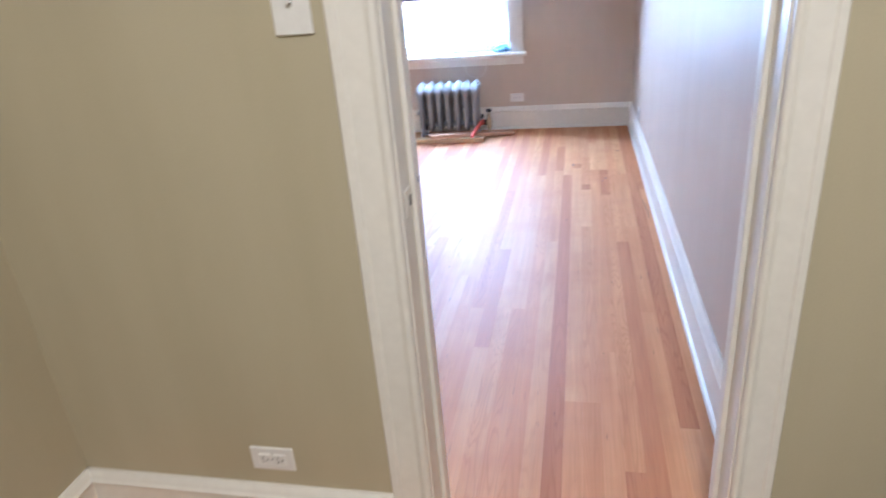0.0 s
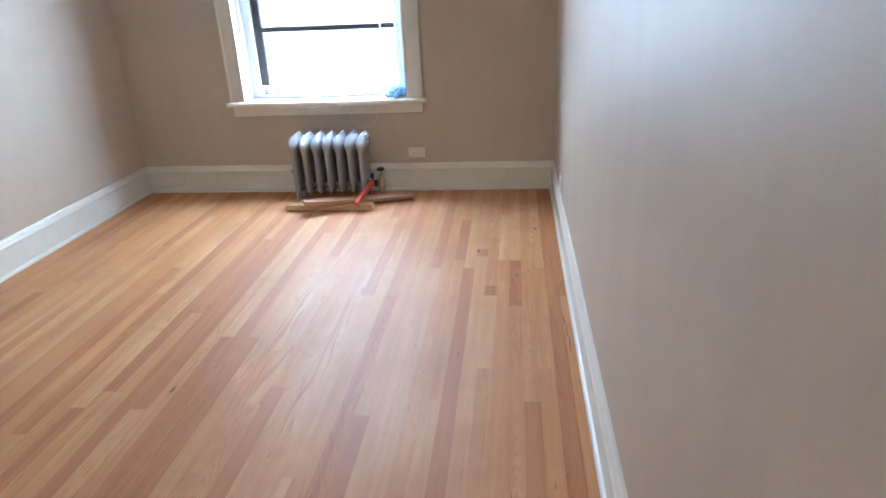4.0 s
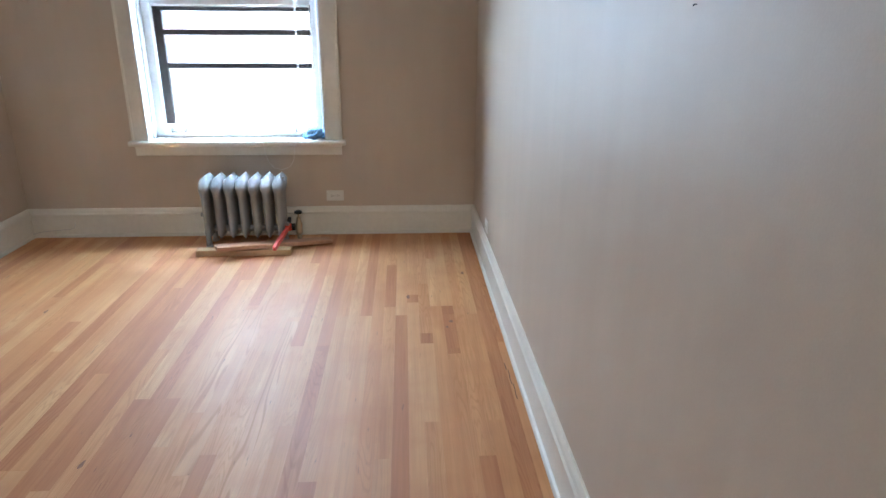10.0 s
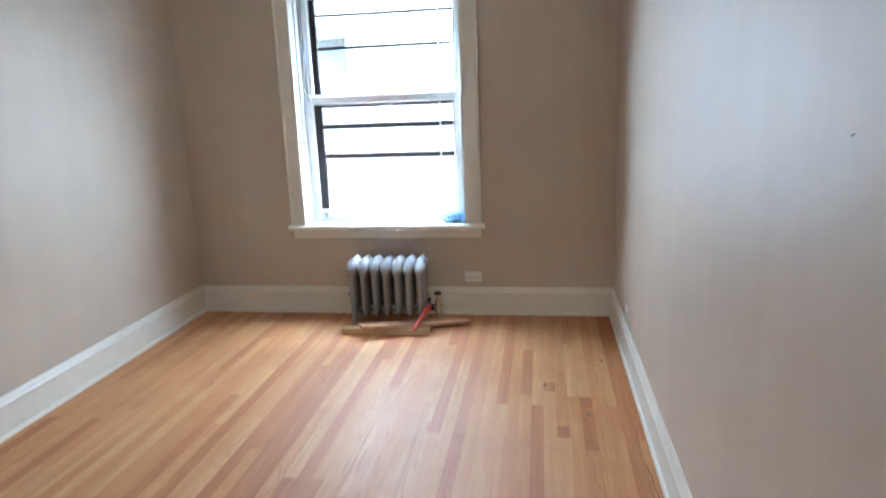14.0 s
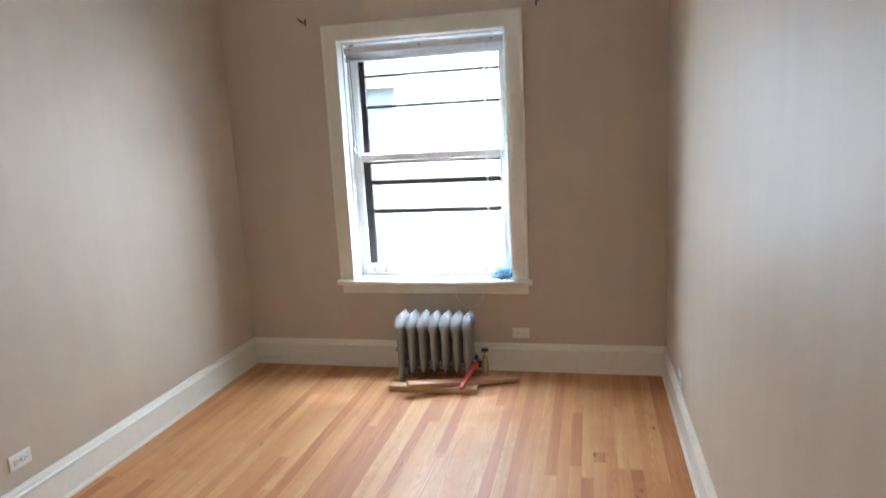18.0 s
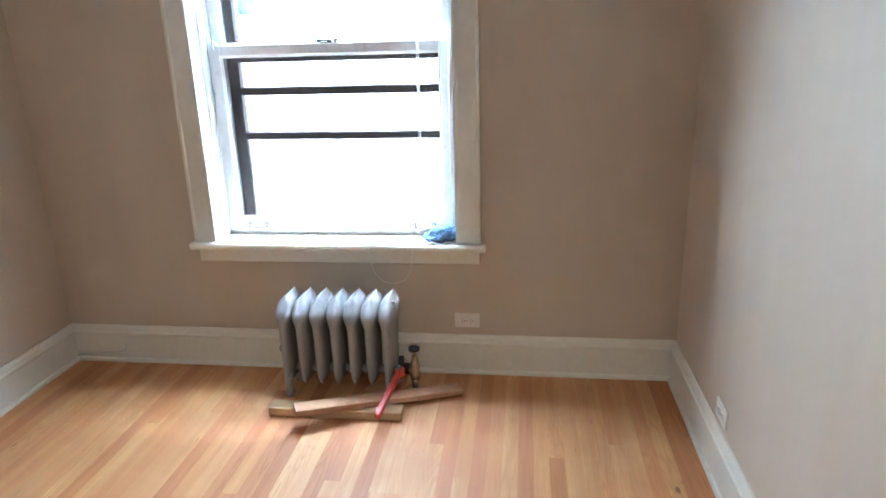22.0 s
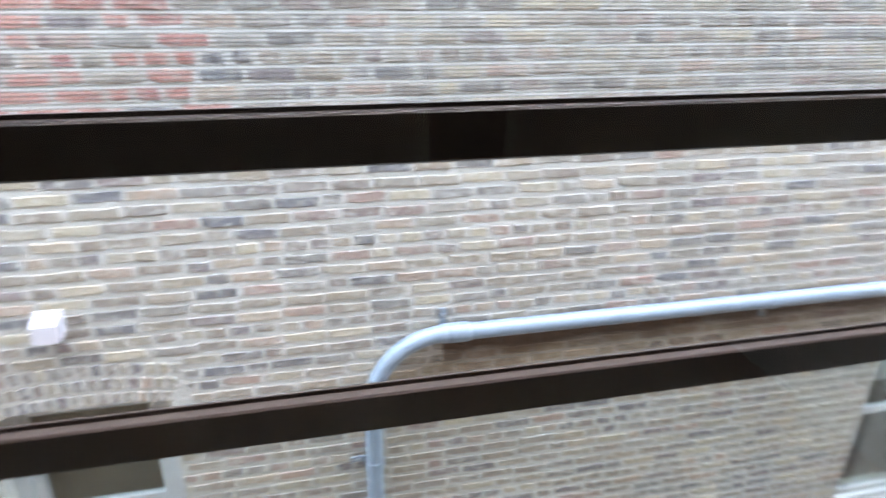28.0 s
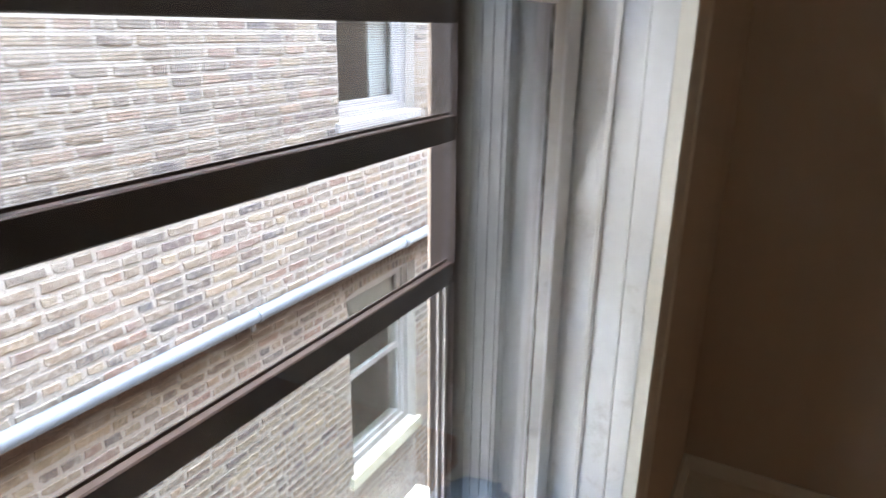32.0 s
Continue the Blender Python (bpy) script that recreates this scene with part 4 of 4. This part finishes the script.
# ---- building across the passage ----
ROOF = 6.4
HOLES = [(-2.560, -1.775, -1.98, -0.458), (-2.570, -1.790, 1.64, 2.25), (2.325, 3.300, 0.80, 2.38), (2.325, 3.300, -2.07, -0.475)]
far = thing("apartment_building", (0, BF + 0.2, -5.2), "old common-brick apartment building across the passage", "building")
xs = sorted({-9.0, 10.0, *(v for h in HOLES for v in h[:2])})
zs = sorted({-5.2, ROOF, *(v for h in HOLES for v in h[2:])})
bm = bmesh.new()
for a, b in zip(xs, xs[1:]):
    for c, e in zip(zs, zs[1:]):
        if not any(h[0] < (a + b) / 2 < h[1] and h[2] < (c + e) / 2 < h[3] for h in HOLES):
            box(bm, a, b, BF + 0.0026, BF + 0.30, c, e)
far_wall = part("wall", bm, MORTAR, far, "brick wall with pale wide mortar joints")
part("side_wall", boxes((-9.0, -8.7, BF + 0.302, BF + 5.9, -5.2, ROOF)), FACADE, far)
part("side_wall", boxes((9.7, 10.0, BF + 0.302, BF + 5.9, -5.2, ROOF)), FACADE, far)
part("back_wall", boxes((-8.698, 9.698, BF + 5.6, BF + 5.9, -5.2, ROOF)), FACADE, far)
part("roof", boxes((-9.2, 10.2, BF - 0.12, BF + 6.0, ROOF, ROOF + 0.14)), STONE, far, "flat roof edge")
# One flat sheet; its dim colour stands in for the unlit rooms.
part("room_backdrop", boxes((-8.69, 9.69, BF + 0.9, BF + 1.0, -5.2, ROOF - 0.01)), DIMSHEET, far, "flat sheet coloured dim in place of unlit rooms behind the windows")
for n, (x0, x1, z0, z1) in enumerate(HOLES):
    y = BF + 0.085
    fr, ft = 0.075, 0.040 if n == 0 else 0.075
    bm = boxes((x0, x0 + fr, y, y + 0.09, z0, z1), (x1 - fr, x1, y, y + 0.09, z0, z1), (x0 + fr, x1 - fr, y, y + 0.09, z1 - ft, z1), (x0 + fr, x1 - fr, y, y + 0.09, z0, z0 + 0.06))
    w = part("window", bm, GREYWOOD, far, "grey painted window")
    i0, i1, k0, k1 = x0 + fr, x1 - fr, z0 + 0.06, z1 - ft
    bm = boxes((i0, i0 + 0.05, y + 0.03, y + 0.07, k0, k1), (i1 - 0.05, i1, y + 0.03, y + 0.07, k0, k1), (i0 + 0.05, i1 - 0.05, y + 0.03, y + 0.07, k0, k0 + 0.05), (i0 + 0.05, i1 - 0.05, y + 0.03, y + 0.07, k1 - 0.05, k1))
    if n != 1:
        zm = -1.13 if n == 0 else (k0 + k1) / 2
        box(bm, i0 + 0.05, i1 - 0.05, y + 0.03, y + 0.07, zm - 0.025, zm + 0.025)
    part("window_frame", bm, GREYWOOD, w)
    p = part("pane", boxes((i0 + 0.04, i1 - 0.04, y + 0.048, y + 0.052, k0 + 0.04, k1 - 0.04)), DARKGLASS, w)
    p.visible_shadow = False
    if n == 0:
        # Brown sheet puts the opposite facade's reflection into the pane's colour.
        part("curtain", boxes((i0, i1, y + 0.11, y + 0.115, k0, k1)), BROWNREFLECTION, w, "dull brown sheet behind the glass that paints its reflection")
    elif n == 1:
        # Bluish sheet: the sky mirrored in this pane, painted as a flat colour.
        part("window_shade", boxes((i0, i1, y + 0.11, y + 0.115, k0, k1)), BLUEREFLECTION, w)
    elif n == 2:
        part("window_shade", boxes((i0, i1, y + 0.11, y + 0.115, k0 + 0.55 * (k1 - k0), k1)), SHADE, w)
        part("curtain", boxes((i1 - 0.24, i1, y + 0.13, y + 0.15, k0, k1)), SHADE, w)
    elif n == 3:
        part("window_shade", boxes((i0, i1, y + 0.11, y + 0.115, k0 + 0.62 * (k1 - k0), k1)), SHADE, w)
    bm = bmesh.new()
    if n > 1:
        box(bm, x0 - 0.05, x1 + 0.05, BF - 0.035, BF + 0.16, z0 - (0.12 if n == 3 else 0.07), z0 - 0.004, 0.006)
        part("sill", bm, STONE if n == 3 else GREYWOOD, w, "weathered sill")
    else:
        box(bm, x0, x1, BF - 0.01, BF + 0.16, z0 - 0.055, z0 - 0.004, 0.004)
        part("sill", bm, GREYWOOD, w, "grey painted sill")

# conduit: vertical run, elbow, long level run, couplings and straps
PR, PX, PZ, ER = 0.043, -0.830, -0.228, 0.36
py = BF - 0.062
conduit = thing("conduit", (PX, py, -5.2), "galvanised steel conduit bent along the brick wall", "conduit")
bend = [(PX + ER - ER * math.cos(a), py, PZ - ER + ER * math.sin(a)) for a in (math.pi / 2 * k / 12 for k in range(13))]
part("pipe", tube(bmesh.new(), [(PX, py, -5.2), (PX, py, -1.5)] + bend + [(2.0, py, PZ - 0.01), (6.5, py, PZ - 0.03)], PR, 16), GALV, conduit, smooth=True)
for p, q in (((PX, py, PZ - ER - 0.065), (PX, py, PZ - ER + 0.01)), ((PX + ER + 0.02, py, PZ), (PX + ER + 0.13, py, PZ)), ((3.0, py, PZ - 0.016), (3.08, py, PZ - 0.016))):
    part("coupling", tube(bmesh.new(), [p, tuple(0.9 * a + 0.1 * b for a, b in zip(p, q)), tuple(0.1 * a + 0.9 * b for a, b in zip(p, q)), q], [PR + 0.003, PR + 0.008, PR + 0.008, PR + 0.003], 16), GALV, conduit, smooth=True)
for x, z, ear in ((-0.467, PZ, (0, 0, 1)), (1.366, PZ - 0.008, (0, 0, -1)), (3.909, PZ - 0.02, (0, 0, -1)), (PX, -0.955, (-1, 0, 0))):
    level = ear[2] != 0
    axis = Vector((1, 0, 0)) if level else Vector((0, 0, 1))
    e = Vector(ear)
    c = Vector((x, py, z))
    bm = tube(bmesh.new(), [c - axis * 0.016, c + axis * 0.016], PR + 0.006, 16)
    q = c + e * (PR + 0.03) + Vector((0, 0.045, 0))
    o = Vector((0.016, 0.006, 0.045)) if level else Vector((0.045, 0.006, 0.016))
    box(bm, q.x - o.x, q.x + o.x, q.y - o.y, q.y + o.y, q.z - o.z, q.z + o.z, 0.002)
    st = part("strap", bm, GALV, conduit)
    part("bolt", tube(bmesh.new(), [q + e * 0.01, q + e * 0.01 - Vector((0, 0.016, 0))], 0.009, 6), STEEL, st)

HX, HZ = -2.192, -0.076
vent = thing("vent_hood", (HX, BF, HZ), "small pinkish square vent hood on the brick wall", "vent")
bm = bmesh.new()
loft(bm, [[(x, y, HZ + z) for y, z in ((BF - 0.004, 0.0), (BF - 0.080, 0.008), (BF - 0.074, 0.085), (BF - 0.055, 0.105), (BF - 0.004, 0.110))] for x in (HX - 0.052, HX + 0.052)])
part("hood", bm, HOOD, vent)
part("flange", boxes((HX - 0.060, HX + 0.064, BF - 0.006, BF, HZ + 0.020, HZ + 0.128)), FLANGE, vent)

# ---- own facade and the passage floor ----
xs, zs = [-9.0, OPL - 0.03, OPR + 0.03, 10.0], [-5.2, OPB - 0.05, OPT + 0.03, 4.2]
bm = bmesh.new()
for i in range(3):
    for k in range(3):
        if (i, k) != (1, 1):
            box(bm, xs[i], xs[i + 1], 6.12, 6.20, zs[k], zs[k + 1])
box(bm, -9.0, -8.7, -6.0, 6.118, -5.2, 4.2)
box(bm, 9.7, 10.0, -6.0, 6.118, -5.2, 4.2)
box(bm, -8.698, 9.698, -6.0, -5.7, -5.2, 4.2)
setting("facade", bm, FACADE, "brick facade of the flat's own building", "facade")
setting("ground", boxes((-400, 400, 6.2, 400, -5.4, -5.2), (-400, 400, -400, 6.2, -5.4, -5.2)), CONCRETE, "concrete passage between the buildings", "ground")
setting("roof_own", boxes((-9.0, 10.0, -6.0, 6.20, 4.2, 4.35)), CONCRETE, "flat roof of the flat's own building", "roof")

# ---- floor boards ----
floor = tagged(new("floor"), "narrow varnished strip flooring running to the window", "floor", kind="structure")
ORIGIN[floor.name] = Vector((0, 0, 0))
BW, STEP, Y0 = 0.0570, 0.05, 1.20
rng = random.Random(7)
board_mesh = {}


def board(length, tone):
    key = (round(length / STEP), tone)
    if key not in board_mesh:
        bm = bmesh.new()
        h, l, e = BW / 2 - 0.00004, length - 0.0001, 0.00015
        top = [(-h + e, e, 0.0), (h - e, e, 0.0), (h - e, l - e, 0.0), (-h + e, l - e, 0.0)]
        low = [(-h, 0, -e), (h, 0, -e), (h, l, -e), (-h, l, -e)]
        base = [(x, y, -0.019) for x, y, _ in low]
        t, m, b = ([bm.verts.new(p) for p in r] for r in (top, low, base))
        bm.faces.new(t)
        for p, q in ((t, m), (m, b)):
            for k in range(4):
                bm.faces.new((p[k], q[k], q[(k + 1) % 4], p[(k + 1) % 4]))
        board_mesh[key] = mesh_of(bm, FLOORS[tone])
    return board_mesh[key]


# boards that stand out: place across, from, to, tone
MARKED = [(-0.18, 2.40, 3.31, "red"), (0.09, 2.95, 4.50, "red"), (-0.03, 4.52, 5.84, "red"), (-0.515, 2.30, 3.45, "red"), (-1.30, 3.15, 3.82, "red"), (-1.00, 3.43, 4.60, "red"), (-0.60, 4.67, 5.40, "red"),
          (-2.15, 4.64, 5.84, "red"), (0.51, 2.0, 5.84, "red"), (-0.40, 4.52, 5.25, "pale"), (-0.47, 3.60, 4.59, "pale"), (-0.28, 3.60, 5.06, "pale"), (0.135, 2.95, 4.60, "pale"), (-0.66, 3.50, 4.50, "pale"),
          (-1.60, 4.20, 5.30, "pale"), (0.29, 4.58, 5.30, "pale"), (0.20, 2.10, 3.32, "pale"), (0.25, 4.22, 4.29, "dark"), (0.36, 4.10, 4.17, "dark"), (0.34, 4.50, 4.58, "dark"), (0.17, 4.66, 4.74, "dark"), (-0.22, 4.15, 4.22, "dark"),
          (-0.57, 3.35, 4.95, "figured"), (-0.63, 3.70, 4.60, "figured"), (-0.40, 3.20, 4.45, "figured")]
cells = int(round((W - 0.005 - Y0) / STEP))
x = XL + 0.008 + BW / 2


def lay(x, a, b, tone):
    ob = new("floor_board", board((b - a) * STEP, tone))
    ob.location = (x, Y0 + a * STEP, rng.uniform(-0.0002, 0.0))
    ob.parent = floor


while x < XR - 0.012 - BW / 2 + 0.03:
    fixed = sorted((round((y0 - Y0) / STEP), max(round((y0 - Y0) / STEP) + 1, round((y1 - Y0) / STEP)), tone) for xm, y0, y1, tone in MARKED if abs(xm - x) <= BW / 2)
    at = 0
    for a, b, tone in fixed + [(cells, cells, None)]:
        a, b = max(a, at), min(b, cells)
        while at < a:
            n = min(rng.choice((12, 18, 24, 30, 36, 44, 52, 60)), a - at)
            if a - at - n < 4:
                n = a - at
            lay(x, at, at + n, rng.choices(("pale", "mid", "red"), (0.36, 0.44, 0.20))[0])
            at += n
        if tone and b > at:
            lay(x, at, b, tone)
            at = b
    x += BW
bm = bmesh.new()
for k in range(5):
    c = 3.73 + 0.055 * k
    box(bm, 0.553 + 0.004 * (k % 2) - 0.002 * k, 0.5555 + 0.004 * (k % 2) - 0.002 * k, c, c + 0.058, -0.003, 0.0006)
part("floor_crack", bm, SLOT, floor, "dark split at the edge of a board")
for kx, ky, kw, kl in ((0.150, 4.722, 0.008, 0.030), (0.460, 5.052, 0.007, 0.022), (0.352, 4.42, 0.010, 0.016), (0.330, 4.36, 0.006, 0.013), (-0.900, 3.42, 0.007, 0.024), (-1.62, 4.62, 0.006, 0.020)):
    bm = bmesh.new()
    rim = [(kx + kw * math.cos(a) * (1 + 0.25 * math.sin(3 * a + ky)), ky + kl * math.sin(a) * (1 + 0.2 * math.cos(2 * a + kx)), 0.0006) for a in (2 * math.pi * k / 14 for k in range(14))]
    bm.faces.new([bm.verts.new(p) for p in rim])
    part("knot", bm, KNOT, floor, "small dark knot in a board")

# ---- bricks across the passage ----
COURSE, LONG, SHORT, JOINT = 0.0675, 0.200, 0.106, 0.0180
brng = random.Random(11)
brick_mesh = {}


def brick_shape(l, h, seed):
    """An old brick: a chipped outline of ten corners, a worn arris and a body that runs back into the mortar."""
    r = random.Random(seed)
    j = lambda s: r.uniform(-s, s)
    out = [(0, 0), (0.27 * l, 0), (0.62 * l, 0), (l, 0), (l, 0.5 * h), (l, h), (0.70 * l, h), (0.33 * l, h), (0, h), (0, 0.5 * h)]
    edge = [(x + j(0.004), z + j(0.0032)) for x, z in out]
    if r.random() < 0.18:                       # a knocked-off corner
        k = r.choice((0, 3, 5, 8))
        edge[k] = (edge[k][0] + (0.008 if edge[k][0] < l / 2 else -0.008), edge[k][1] + (0.006 if edge[k][1] < h / 2 else -0.006))
    front = [(l / 2 + (x - l / 2) * (1 - 0.010 / l) + j(0.001), j(0.0009), h / 2 + (z - h / 2) * (1 - 0.010 / h) + j(0.001)) for x, z in edge]
    back = [(x, 0.0047, z) for x, z in edge]
    rear = [(x, 0.03, z) for x, z in edge]
    n = len(edge)
    faces = [tuple(range(n))] + [(k, n + k, n + (k + 1) % n, (k + 1) % n) for k in range(n)] + [(n + k, 2 * n + k, 2 * n + (k + 1) % n, n + (k + 1) % n) for k in range(n)]
    return front + back + rear, faces


def placed_brick(m, l, h, red, near):
    """One brick at the pose m (its lower left front corner)."""
    seed = brng.randrange(12)
    verts, faces = brick_shape(l, h, seed)
    if near:
        key = (round(l, 3), round(h, 3), seed, red)
        if key not in brick_mesh:
            me = bpy.data.meshes.new("brick")
            me.from_pydata(verts, [], faces)
            me.materials.append(REDBRICK if red else BRICK)
            brick_mesh[key] = me
        ob = new("brick", brick_mesh[key])
        ob.matrix_world = Matrix.Translation(-ORIGIN[far_wall.name]) @ m
        ob.parent = far_wall
        return
    store = field_red if red else field
    n = len(store[0])
    store[0].extend(tuple(m @ Vector(v)) for v in verts)
    store[1].extend(tuple(n + k for k in f) for f in faces)


field, field_red = ([], []), ([], [])
ARCHES = [(-2.168, 0.393, 3, -0.485), (2.812, 0.490, 2, -0.500)]
ARCH_BOX = [(-2.66, -1.69, -0.50, -0.222), (2.24, 3.38, -0.52, -0.305)]
zk, k = -3.20, 0
while zk < 3.50:
    head = k % 6 == 3
    unit = SHORT if head else LONG
    xk = -3.4 - (0.5 * unit if k % 2 else 0.0) - brng.uniform(0, 0.02)
    while xk < 5.6:
        l = (SHORT if not head and brng.random() < 0.13 else unit) * brng.uniform(0.92, 1.06)
        a, b = xk, xk + l - JOINT
        spans = [(a, b)]
        for x0, x1, z0, z1 in HOLES + ARCH_BOX:
            if z0 - COURSE * 0.6 < zk < z1 - 0.01:
                nxt = []
                for p, q in spans:
                    if q <= x0 or p >= x1:
                        nxt.append((p, q))
                    else:
                        if p < x0 - 0.03:
                            nxt.append((p, x0 - 0.004))
                        if q > x1 + 0.03:
                            nxt.append((x1 + 0.004, q))
                spans = nxt
        for p, q in spans:
            full = abs((q - p) - (b - a)) < 1e-6
            ln = round(q - p, 2) if full else q - p
            red = -2.45 < p < -1.52 + 0.22 * noise.noise((k * 1.7, 0, 3)) and 0.80 < zk < 1.28 and brng.random() < 0.70
            m = pose(p, BF + brng.uniform(-0.0015, 0.0012), zk + brng.uniform(-0.0035, 0.0035), brng.uniform(-0.4, 0.4), brng.uniform(-0.9, 0.9), brng.uniform(-0.35, 0.35))
            near = full and -2.35 < p < 0.50 and -0.12 < zk < 1.05
            placed_brick(m, ln, COURSE - JOINT - 0.001, red, near)
        xk += l
    zk += COURSE
    k += 1
for xc, half, rows, spring in ARCHES:
    rise = 0.032
    rad0 = (half * half + rise * rise) / (2 * rise)
    cz = spring + rise - rad0
    for r in range(rows):
        rr = rad0 + 0.004 + r * 0.077
        reach = math.asin(min(1, (half + 0.02 + 0.03 * r) / rr))
        n = int(2 * reach * rr / 0.054)
        for i in range(n):
            ang = -reach + 2 * reach * (i + 0.5) / n
            m = Matrix.Translation((xc + rr * math.sin(ang), BF + brng.uniform(-0.0015, 0.0012), cz + rr * math.cos(ang))) @ Matrix.Rotation(ang, 4, "Y") @ Matrix.Translation((-0.0205, 0, 0))
            placed_brick(m, 0.041, 0.062, False, False)
for store, mat, nm in ((field, BRICKS, "brick_field"), (field_red, REDBRICKS, "red_brick_field")):
    me = bpy.data.meshes.new(nm)
    me.from_pydata(store[0], [], store[1])
    me.materials.append(mat)
    ob = new(nm, me)
    ob.location = -ORIGIN[far_wall.name]
    ob.parent = far_wall
    ob["kind"] = "stuff"
